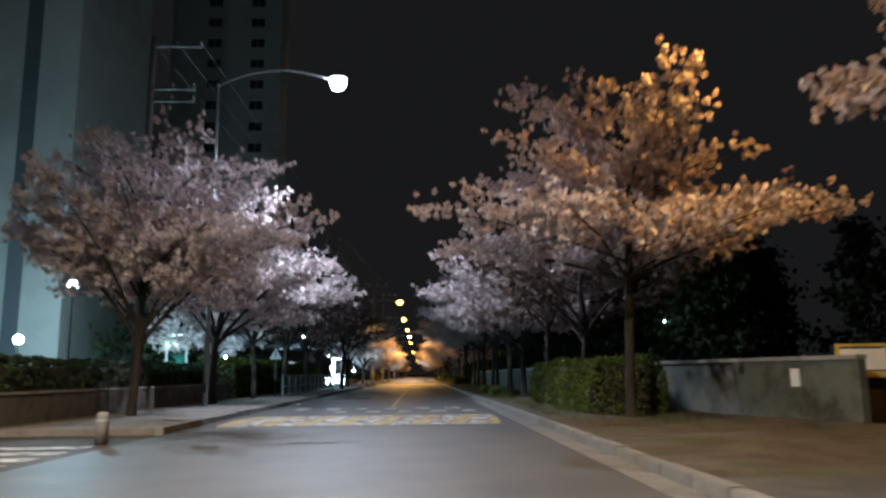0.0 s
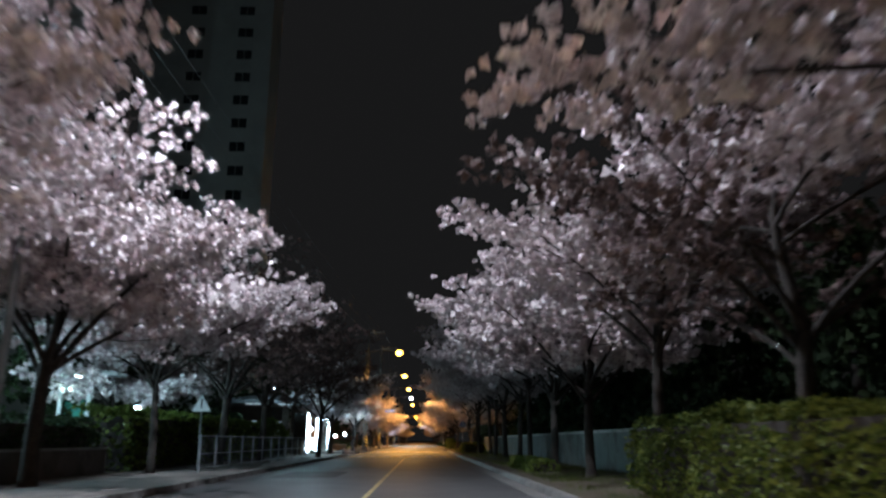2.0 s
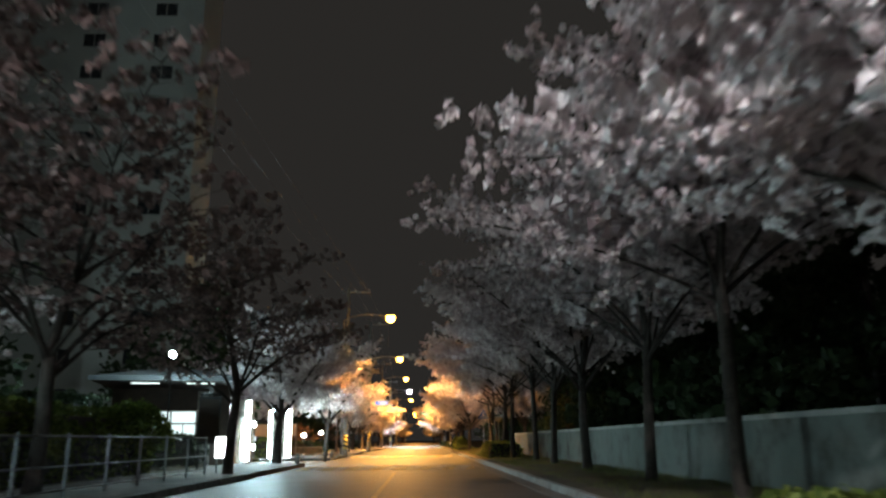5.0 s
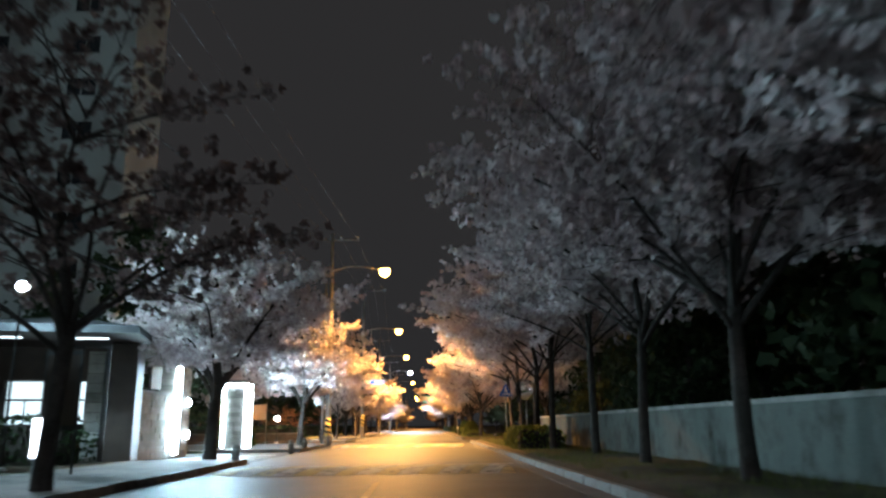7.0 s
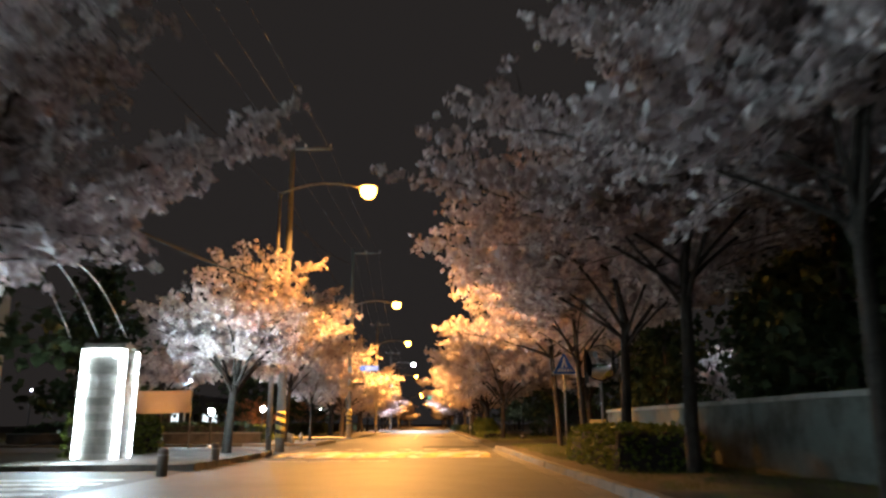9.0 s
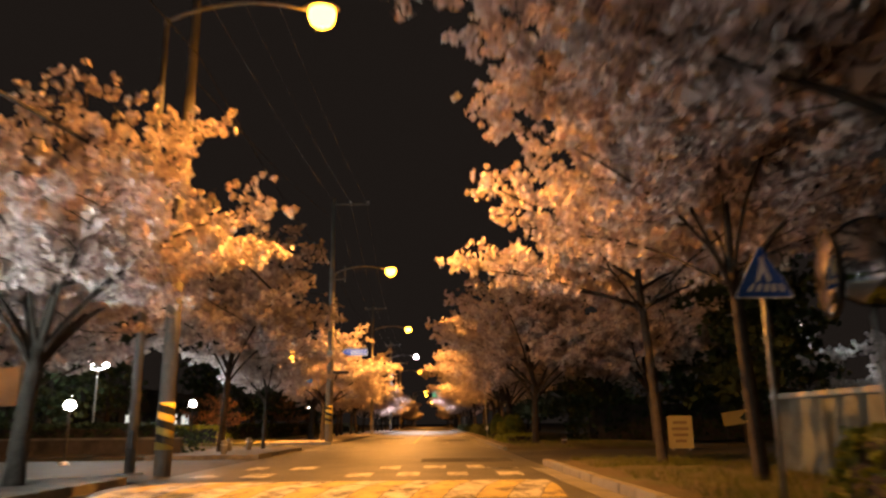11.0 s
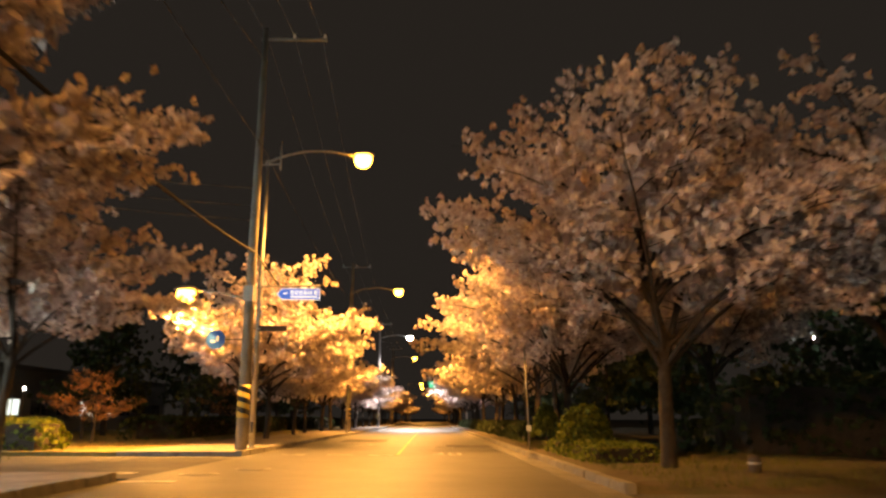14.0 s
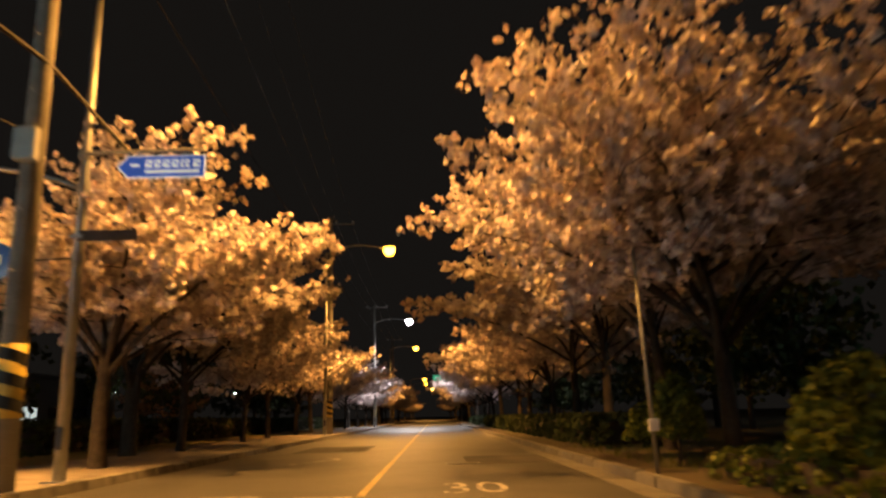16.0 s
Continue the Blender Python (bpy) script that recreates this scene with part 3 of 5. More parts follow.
for k in range(9):
    y = 250.0 + 16.5 * k
    make_tree(THIN, 5.2 + rng.uniform(-0.3, 0.6), y, rng.uniform(-60, 60), rng.uniform(0.9, 1.05))
    make_tree(THIN, -8.3 + rng.uniform(-0.4, 0.3), y + 8, rng.uniform(120, 240), rng.uniform(0.9, 1.05))
# a second row in the grounds
for x, y, s in ((-14.0, 49, 0.9), (-15, 58, 0.95), (-14, 104, 0.8), (22.3, 124.0, 0.85), (26.5, 121.5, 0.8)):
    make_tree(FARTREES[int(y) % 2], x, y, y * 37 % 360, s, "cherry tree in blossom standing in the dark grounds")


def evergreen(seed, height, spread):
    rng = random.Random(seed)
    wood = Shape().tube([(0, 0, -0.2), (0.05, 0.02, height * 0.5), (0, 0, height * 0.9)], [0.2, 0.14, 0.04], 7)
    pts = []
    for k in range(16):
        z = height * (0.2 + 0.75 * k / 16)
        r = spread * (1 - (k / 17) ** 1.6) * rng.uniform(0.7, 1.15)
        az = k * 2.4
        tip = (r * math.cos(az), r * math.sin(az), z + rng.uniform(-0.2, 0.6))
        wood.tube([(0, 0, z - 0.3), tip], [0.05, 0.015], 4, False)
        for i in range(75):
            v = rng.uniform(0.25, 1.05)
            pts.append((tip[0] * v + rng.gauss(0, 0.45), tip[1] * v + rng.gauss(0, 0.45), z + (tip[2] - z) * v + rng.gauss(0, 0.4)))
    return wood.mesh("trunk", BARK, smooth=True), flakes("crown", pts, 0.2, 2, DARKLEAF, seed, 0.6, 4)


EVERGREENS = [evergreen(5, 9.5, 3.0), evergreen(6, 11.0, 3.4)]
rng = random.Random(9)
# backdrop trees added to fill plain darkness and cover bright sky and tower base
spots = [(11.5 + rng.uniform(-1, 3), 26 + 7.5 * k) for k in range(3, 10)] + [(15 + rng.uniform(-1, 4), 112 + 9 * k) for k in range(13)] + [(19 + rng.uniform(-1, 4), 98 + 6 * k) for k in range(2)]
spots += [(14.5 + 4.0 * (k % 3) + rng.uniform(-1, 1), 38 + 4.6 * k) for k in range(16)] + [(24 + rng.uniform(-2, 2), 30 + 9 * k) for k in range(8)]
spots += [(-17.5 - rng.uniform(0, 5), 118 + 11 * k) for k in range(9)] + [(-14.5 - rng.uniform(0, 4), 50 + 6 * k) for k in range(3)] + [(-17, 103), (-14.2, 85.5), (-17.0, 82.5)]
for k, (x, y) in enumerate(spots):
    tree = new("evergreen_tree")
    tree.matrix_world = pose(x, y, -0.05, 0, 0, rng.uniform(0, 360)) @ Matrix.Diagonal((*[rng.uniform(0.85, 1.15)] * 3, 1))
    tagged(tree, "dark evergreen tree added as a backdrop in the unlit grounds", "tree", "dark evergreens")
    for name, me in zip(("trunk", "crown"), EVERGREENS[k % 2]):
        part(name, me, None, tree)


# ---- street lamps ----
def street_lamp(x, y, height, reach, colour, lens_mat, watts, label, lit=True, rise=0.25, bulge=0.3, foot=0.12, tilt=0.2, pole=True):
    lamp = thing("street_lamp", (x, y, foot), label, "street lamp", "street lamps")
    z = height - foot
    if pole:
        part("pole", Shape().tube([(0, 0, 0), (0, 0, z * 0.5), (0, 0, z - rise)], [0.10, 0.08, 0.055], 14), STEEL, lamp, smooth=True)
        part("base_plate", Shape().box(-0.2, -0.2, 0, 0.2, 0.2, 0.03), STEEL, lamp, bevel=0.006)
        part("service_door", Shape().box(-0.05, -0.115, 0.5, 0.05, -0.09, 0.85), DARKSTEEL, lamp, bevel=0.004)
    pts = [(0, 0, z - rise - 0.02)]
    for k in range(1, 9):
        v = k / 8
        pts.append(((reach - math.copysign(0.35, reach)) * v, 0, z - rise + rise * v + bulge * math.sin(v * math.pi) ** 0.9))
    part("arm", Shape().tube(pts, [0.05 - 0.002 * k for k in range(9)], 10), STEEL, lamp, smooth=True)
    part("collar", Shape().lathe([(0.075, -0.12), (0.08, 0.0), (0.05, 0.06)] if pole else [(0.10, -0.12), (0.10, 0.12)], (0, 0, z - rise), 12), STEEL, lamp)
    shell = Shape()
    for k, (u, w, h) in enumerate(((-0.42, 0.06, 0.05), (-0.28, 0.17, 0.10), (0.0, 0.25, 0.14), (0.27, 0.21, 0.12), (0.42, 0.10, 0.05))):
        shell.v += [(reach + u, w * math.cos(a), z + 0.02 + h * math.sin(a)) for a in (math.pi * i / 8 for i in range(9))]
    for k in range(4):
        shell.f += [(k * 9 + i, k * 9 + i + 1, (k + 1) * 9 + i + 1, (k + 1) * 9 + i) for i in range(8)]
        shell.f.append((k * 9, (k + 1) * 9, (k + 1) * 9 + 8, k * 9 + 8))
    head = part("lamp_head", shell, STEEL, lamp, smooth=True)
    # bowl swollen beyond a plain lens, its size standing in for the lamp's glare
    bowl = Shape()
    n = 16
    for r, d in ((0.92, 0.0), (1.0, -0.13), (0.94, -0.26), (0.72, -0.38), (0.36, -0.45)):
        bowl.v += [(reach + 0.02 + 0.32 * r * math.cos(2 * math.pi * i / n), 0.27 * r * math.sin(2 * math.pi * i / n), z + 0.012 + d) for i in range(n)]
    for k in range(4):
        bowl.f += [(k * n + i, (k + 1) * n + i, (k + 1) * n + (i + 1) % n, k * n + (i + 1) % n) for i in range(n)]
    bowl.f.append(tuple(range(4 * n, 5 * n)))
    part("lens", bowl, lens_mat, head, "glowing glass bowl", smooth=True)
    if lit:
        spot("street_light", (x + reach, y, height - 0.50), colour, watts, 178 if colour is SODIUM else 156, aim=(x + reach + math.copysign(tilt, reach), y, height - 1.50))
    return lamp


street_lamp(-8.0, 28.4, 12.95, 4.75, LED, GLOW_LED, POWER * 0.46, "galvanised street lamp with a bluish white lamp on a long arm", rise=0.25, bulge=0.5, tilt=0.15)
for y, reach, part_power in ((92.8, 3.5, 0.7), (122.0, 3.4, 0.78), (150.6, 3.5, 1.25)):
    street_lamp(-5.95, y, 10.3, reach, SODIUM, GLOW_SODIUM, POWER * 1.15 * part_power, "galvanised street lamp with an orange sodium lamp on an arm")
street_lamp(-6.0, 185.0, 10.6, 3.5, LED, GLOW_LED, POWER, "galvanised street lamp with a bluish white lamp on an arm")
for y in (212.0, 300.0, 326.0):
    street_lamp(-6.0, y, 10.3, 3.5, SODIUM, GLOW_SODIUM, POWER * 0.8, "galvanised street lamp with an orange sodium lamp on an arm")
# unseen lamps near the start, added to light the first trees and the road
street_lamp(9.4, 13.4, 9.8, -3.0, SODIUM, GLOW_SODIUM, POWER * 0.08, "galvanised street lamp with an orange sodium lamp on an arm")
street_lamp(-9.8, 3.6, 11.5, 4.0, WARM, GLOW_SODIUM, POWER * 0.95, "unseen street lamp with an orange lamp, added to light the start", foot=-0.03, tilt=0.0)


# ---- utility poles and wires ----
def utility_pole(x, y, height, arms, z0=1.0):
    pole = thing("utility_pole", (x, y, 0.1), "tapered concrete utility pole with a yellow and black hazard band", "utility pole", "utility poles", 0)

    def r(z):
        return 0.185 - 0.085 * z / height

    part("shaft", Shape().tube([(0, 0, -0.3), (0, 0, height * 0.5), (0, 0, height)], [r(0), r(height / 2), r(height)], 18), CONCRETE, pole, smooth=True)
    z1 = z0 + 1.0
    band = part("hazard_band", Shape().tube([(0, 0, z0), (0, 0, z1)], [r(z0) + 0.006, r(z1) + 0.006], 24), YELLOW, pole, smooth=True)
    for k in range(3):
        s = Shape()
        n = 26
        for i in range(n + 1):
            a = 2 * math.pi * i / n
            zc = z0 + 0.09 + 0.32 * k + 0.32 * i / n * 1.0
            rr = r(zc) + 0.010
            lo, hi = max(zc - 0.085, z0), min(zc + 0.085, z1)
            s.v += [(rr * math.cos(-a + 1), rr * math.sin(-a + 1), min(lo, z1 - 0.001)), (rr * math.cos(-a + 1), rr * math.sin(-a + 1), max(hi, z0 + 0.001))]
        s.f += [(2 * i, 2 * i + 1, 2 * i + 3, 2 * i + 2) for i in range(n)]
        part("black_stripe", s, BLACK, band)
    for z, half, off in arms:
        arm = part("crossarm", Shape().box(off - half, -0.045, z - 0.045, off + half, 0.045, z + 0.045), STEEL, pole, bevel=0.006)
        for u in (-1, 0, 1):
            part("insulator", Shape().lathe([(0.03, 0), (0.055, 0.04), (0.035, 0.08), (0.055, 0.12), (0.02, 0.17)], (off + u * half * 0.92, 0, z + 0.046), 10), WHITE, arm)
    for k in range(6):
        part("step_bolt", Shape().tube([(0, -r(3 + k) - 0.15, 3 + 0.9 * k), (0, r(3 + k) * 0.5, 3 + 0.9 * k)], 0.01, 6), STEEL, pole)
    part("cable_box", Shape().box(-0.16, -r(5) - 0.14, 4.6, 0.16, -r(5) + 0.02, 5.1), ALU, pole, bevel=0.01)
    return pole


POLES = [(-10.6, 28.3, 14.6), (-5.8, 94.2, 12.8), (-5.85, 120.2, 14.2), (-6.3, 155.0, 13.2), (-6.4, 190.0, 13.0), (-6.4, 225.0, 13.0)]
ARM = [0.95, 0.55, 1.0, 0.3, 0.3, 0.3]
for i, (x, y, h) in enumerate(POLES):
    utility_pole(x, y, h, [(h - 0.4, 1.15, ARM[i])] if i else [(h - 0.4, 1.0, 0.95), (h - 2.2, 0.9, 0.85), (h - 2.7, 0.9, 0.85)], (0.7, 0.45, 1.0)[i] if i < 3 else 1.0)


def wire(a, b, sag, r, label="black overhead cable between the poles"):
    a, b = Vector(a), Vector(b)
    n = 14
    pts = [a.lerp(b, k / n) - Vector((0, 0, 4 * sag * (k / n) * (1 - k / n))) for k in range(n + 1)]
    return solid("overhead_cable", Shape().tube(pts, r, 5), BARE if "bare" in label else CABLE, label, "cable", group="overhead cables")


for i, ((x0, y0, h0), (x1, y1, h1)) in enumerate(zip(POLES, POLES[1:])):
    for off in (-0.95, 0.0, 0.95):
        wire((x0 + off + ARM[i], y0, h0 - 0.16), (x1 + off + ARM[i + 1], y1, h1 - 0.16), (y1 - y0) * 0.012, 0.006, "bare overhead power line between the poles")
    wire((x0 + 0.1, y0, 6.3), (x1 + 0.1, y1, 6.3), (y1 - y0) * 0.022, 0.04, "thick bundle of black communication cables")
    wire((x0 + 0.15, y0, 9.9), (x1 + 0.15, y1, 9.9), (y1 - y0) * 0.014, 0.014)
for z, ye in ((8.5, 103.0), (7.9, 101.0), (7.4, 98.0)):
    wire((-6.0, 120.2, z), (-34.0, ye, z + 0.8), 1.1, 0.018, "black cable running to a building")
wire((-5.65, 94.2, 9.2), (-5.75, 120.2, 13.0), 0.3, 0.014)
wire((-7.0, 100.0, 4.9), (-5.95, 120.2, 5.2), 0.35, 0.012)
s = thing("insulator_bracket", (-5.85, 120.2, 9.3), "short steel bracket with an upright insulator rod", "bracket")
part("bracket", Shape().tube([(0.1, 0, 0), (0.75, 0, 0.05)], 0.03, 8), STEEL, s)
part("rod", Shape().lathe([(0.03, -0.25), (0.045, -0.2), (0.03, 0.0), (0.045, 0.3), (0.02, 0.75)], (0.75, 0, 0.1), 10), CONCRETE, s, "pale upright insulator")


# ---- signs ----
def post(at, height, r, label, name="road_sign", category="road sign", turn=0):
    t = thing(name, (at[0], at[1], 0.1), label, category, turn=turn)
    part("post", Shape().tube([(0, 0, -0.05), (0, 0, height)], r, 12), STEEL, t, smooth=True)
    return t


FACE = Matrix.Rotation(math.pi / 2, 4, "X")


def rounded(points, r, n=4):
    out, m = [], len(points)
    for i in range(m):
        p, a, b = Vector(points[i]), Vector(points[i - 1]), Vector(points[(i + 1) % m])
        pa, pb = p + (a - p).normalized() * r, p + (b - p).normalized() * r
        for k in range(n + 1):
            v = k / n
            out.append(tuple(pa.lerp(p, v).lerp(p.lerp(pb, v), v)))
    return out


def plate(name, outline, z, mat, parent, y, thick=0.012, x=0.0, label=""):
    return part(name, Shape().prism(outline, thick, Matrix.Translation((x, y, z)) @ FACE), mat, parent, label)


tri = rounded([(-0.36, -0.3), (0.36, -0.3), (0.0, 0.36)], 0.07)
# pedestrian crossing sign
s = post((3.93, 86.0), 2.75, 0.03, "blue triangular pedestrian crossing sign on a thin leaning post", turn=0)
face = plate("sign_face", tri, 2.62, WHITE, s, -0.04)
plate("blue_field", [(x * 0.95, y * 0.95) for x, y in tri], 2.62, BLUE, face, -0.054, 0.004)
for k in range(5):
    plate("white_bar", [(-0.21 + 0.1 * k, -0.22), (-0.15 + 0.1 * k, -0.22), (-0.115 + 0.075 * k + 0.015, -0.13), (-0.155 + 0.075 * k + 0.015, -0.13)], 2.62, WHITE, face, -0.060, 0.004)
plate("white_emblem", [(-0.02, 0.2), (0.02, 0.2), (0.03, 0.1), (0.09, -0.10), (0.05, -0.11), (0.0, 0.02), (-0.05, -0.11), (-0.09, -0.10), (-0.03, 0.1)], 2.62, WHITE, face, -0.060, 0.004)
# warning sign seen near the fence
s = post((-7.95, 41.7), 2.3, 0.03, "pale triangular road sign seen from its back on a post")
face = plate("sign_face", tri, 2.32, ALU, s, -0.04)
plate("border", [(x * 0.9, y * 0.9) for x, y in tri], 2.32, WHITE, face, -0.054, 0.004)
plate("upright_mark", [(-0.03, -0.18), (0.03, -0.18), (0.03, 0.16), (-0.03, 0.16)], 2.32, DARKSTEEL, face, -0.060, 0.004)
# convex traffic mirror
mirror = post((4.85, 85.4), 2.9, 0.03, "pair of round convex traffic mirrors on one post", "traffic_mirror", "mirror")
for dx, dy, dz, turn in ((0.0, -0.14, 2.6, -20), (-0.36, 0.14, 2.52, -106)):
    m = Matrix.Translation((dx, dy, dz)) @ Matrix.Rotation(radians(turn), 4, "Z")
    bowl, n, rings = Shape(), 32, 8
    for k in range(rings + 1):
        r = 0.48 * k / rings
        bowl.v += [tuple(m @ Vector((r * math.cos(2 * math.pi * i / n), -0.10 + 0.075 * (r / 0.48) ** 2, r * math.sin(2 * math.pi * i / n)))) for i in range(n)]
    for k in range(rings):
        bowl.f += [(k * n + i, k * n + (i + 1) % n, (k + 1) * n + (i + 1) % n, (k + 1) * n + i) for i in range(n)]
    back = part("back_shell", Shape().prism(ring(0.475, 28), -0.04, m @ FACE), BLACK, mirror)
    part("mirror_glass", bowl, MIRROR, back, "convex mirror face", smooth=True)
    part("rim", Shape().tube([m @ Vector((0.49 * math.cos(2 * math.pi * i / 32), -0.02, 0.49 * math.sin(2 * math.pi * i / 32))) for i in range(33)], 0.02, 8, False), BLACK, back, smooth=True)

# street name plate on the lamp pole's bracket; its glow stands in for reflected headlight
s = thing("street_name_sign", (-5.95, 122.0, 0.1), "blue arrow-shaped street name plate with white writing, given a glow", "road sign")
part("bracket", Shape().tube([(0, -0.1, 5.40), (2.05, -0.1, 5.44)], 0.035, 8), STEEL, s)
part("clamp", Shape().lathe([(0.12, -0.06), (0.12, 0.06)], (0, 0, 5.40), 14), STEEL, s)
def wide(points):
    return [(1.15 * u, v) for u, v in points]


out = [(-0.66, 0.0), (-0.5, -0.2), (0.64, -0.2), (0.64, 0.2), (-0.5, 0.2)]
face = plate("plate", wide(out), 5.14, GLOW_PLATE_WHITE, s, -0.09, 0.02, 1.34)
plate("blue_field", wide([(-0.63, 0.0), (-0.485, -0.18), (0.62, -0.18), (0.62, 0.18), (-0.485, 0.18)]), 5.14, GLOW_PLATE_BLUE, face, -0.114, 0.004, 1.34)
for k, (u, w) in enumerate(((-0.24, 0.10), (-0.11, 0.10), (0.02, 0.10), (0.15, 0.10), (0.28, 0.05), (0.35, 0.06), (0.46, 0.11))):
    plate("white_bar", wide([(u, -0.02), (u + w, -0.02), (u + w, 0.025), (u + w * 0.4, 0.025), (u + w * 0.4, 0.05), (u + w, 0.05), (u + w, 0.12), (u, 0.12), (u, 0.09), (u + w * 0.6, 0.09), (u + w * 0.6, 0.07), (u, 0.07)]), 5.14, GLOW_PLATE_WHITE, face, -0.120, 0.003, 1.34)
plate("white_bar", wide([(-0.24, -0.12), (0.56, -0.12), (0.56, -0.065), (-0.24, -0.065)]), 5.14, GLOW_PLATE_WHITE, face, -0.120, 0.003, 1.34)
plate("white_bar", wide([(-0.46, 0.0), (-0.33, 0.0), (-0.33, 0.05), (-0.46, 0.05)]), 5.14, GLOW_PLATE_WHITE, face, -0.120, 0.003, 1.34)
for u in (0.9, 1.4, 1.9):
    part("hanger", Shape().tube([(u, -0.1, 5.56), (u, -0.1, 5.64)], 0.012, 6), STEEL, s)
s = thing("side_board", (-5.95, 122.0, 0.1), "dark narrow board on a short bracket of the lamp pole", "road sign")
part("board", Shape().box(0.02, -0.12, 3.86, 1.0, -0.09, 4.05), BROWN, s, bevel=0.008)
part("bracket", Shape().box(-0.12, -0.13, 3.92, 0.1, -0.08, 3.98), STEEL, s)
# round blue sign
s = thing("road_sign", (-7.4, 122.2, 0.1), "round blue cycle path sign on a bracket of the lamp pole", "road sign")
part("bracket", Shape().tube([(0, 0, 3.6), (0.7, -0.1, 3.6), (1.36, -0.2, 3.6)], 0.02, 8), DARKSTEEL, s, smooth=True)
part("clamp", Shape().lathe([(0.11, -0.05), (0.11, 0.05)], (1.45, -0.2, 3.6), 14), STEEL, s)
face = plate("sign_face", ring(0.33, 32), 3.6, WHITE, s, -0.04)
plate("blue_field", ring(0.328, 32), 3.6, BLUE, face, -0.054, 0.004)
plate("white_emblem", rounded([(-0.17, -0.10), (-0.02, -0.10), (-0.02, -0.04), (-0.17, -0.04)], 0.02), 3.6, WHITE, face, -0.060, 0.003)
plate("white_emblem", rounded([(0.03, -0.05), (0.09, -0.05), (0.09, 0.13), (0.03, 0.13)], 0.02), 3.6, WHITE, face, -0.060, 0.003)
# far gantry with a green board and signals; board and plate colours are given a glow
g = thing("sign_gantry", (0, 260, 0), "far green direction board and amber signals on a mast arm", "gantry")
part("mast", Shape().tube([(5.2, 0, 0), (5.2, 0, 9.4)], [0.18, 0.12], 12), STEEL, g)
part("mast_arm", Shape().tube([(5.2, 0, 8.9), (-1.4, 0, 9.2)], [0.10, 0.06], 10), STEEL, g)
part("signal_arm", Shape().tube([(5.2, 0, 6.5), (-1.0, 0, 6.6)], [0.09, 0.06], 10), STEEL, g)
board = part("green_board", Shape().box(-0.3, -0.15, 7.3, 3.2, -0.07, 9.0), GLOW_GREEN, g, "green direction board with a glow of its own", bevel=0.02)
for z, w in ((8.4, 2.6), (7.75, 1.8)):
    part("white_bar", Shape().box(1.45 - w / 2, -0.17, z, 1.45 + w / 2, -0.154, z + 0.24), GLOW_PLATE_WHITE, board)
part("small_plate", Shape().box(0.5, -0.15, 5.9, 1.3, -0.1, 6.9), GLOW_PLATE_WHITE, g, "small white plate with a glow of its own")
for x in (-0.5, 2.1):
    box = part("signal_box", Shape().box(x - 0.35, -0.2, 5.7, x + 0.35, 0.0, 6.5), BLACK, g, bevel=0.03)
    part("amber_lens", Shape().prism(ring(0.3, 20), 0.05, Matrix.Translation((x, -0.2, 6.1)) @ FACE), GLOW_SIGNAL, box)
# yellow notice boards
s = thing("notice_board", (9.3, 106.0, 0), "faded yellow notice board with brown writing on the ground", "sign", turn=-12)
part("board", Shape().box(-0.45, -0.03, 0.06, 0.45, 0.03, 1.25), NOTICE, s, bevel=0.012)
for z, w in ((0.95, 0.5), (0.72, 0.62), (0.5, 0.55), (0.28, 0.4)):
    part("brown_bar", Shape().box(-w / 2, -0.034, z, w / 2, -0.031, z + 0.1), FADED, s)
for x in (-0.3, 0.3):
    part("foot", Shape().box(x - 0.04, -0.2, 0, x + 0.04, 0.2, 0.06), STEEL, s)
# yellow stand beside the wall
s = thing("yellow_stand", (9.6, 16.0, 0.08), "yellow metal stand with a white panel over a brown box", "stand", turn=-10)
for x in (-0.5, 0.5):
    part("leg", Shape().box(x - 0.04, -0.04, 0, x + 0.04, 0.04, 1.62), YELLOW, s, bevel=0.008)
part("panel", Shape().box(-0.46, -0.05, 1.12, 0.46, -0.01, 1.58), WHITE, s, bevel=0.01)
part("top_rail", Shape().box(-0.54, -0.045, 1.62, 0.54, 0.045, 1.69), YELLOW, s, bevel=0.008)
part("lower_rail", Shape().box(-0.54, -0.045, 0.96, 0.54, 0.045, 1.1), YELLOW, s, bevel=0.008)
part("box", Shape().box(-0.45, 0.05, 0.02, 0.42, 0.6, 0.95), BROWN, s, bevel=0.02)
s = thing("wall_notice", (8.62, 16.9, 0.85), "small white paper notice on the wall", "notice", turn=106)
part("sheet", Shape().box(-0.14, 0.103, 0, 0.14, 0.110, 0.4), WHITE, s)


# ---- thin leaning post with a small box ----
s = thing("leaning_post", (3.08, 120.8, 0.1), "thin leaning steel post with a small white box", "post")
part("pole", Shape().tube([(0, 0, 0), (-0.04, 0, 1.6), (-0.1, 0, 3.3)], 0.032, 10), STEEL, s, smooth=True)
part("white_box", Shape().box(-0.09, -0.09, 0.6, 0.06, -0.035, 0.78), WHITE, s, "small white plastic box", bevel=0.01)

s = thing("yellow_board", (12.4, 108.4, -0.03), "faded yellow board hung askew on two thin stakes", "board")
for x in (-0.4, 0.4):
    part("stake", Shape().tube([(x, 0, 0), (x, 0, 1.35)], 0.02, 6), DARKSTEEL, s)
tilt = Matrix.Translation((0, -0.04, 1.2)) @ Matrix.Rotation(radians(-8), 4, "Y")
part("board", Shape().prism([(-0.58, -0.27), (0.58, -0.27), (0.58, 0.27), (-0.58, 0.27)], 0.02, tilt @ FACE), NOTICE, s, "faded yellow panel")

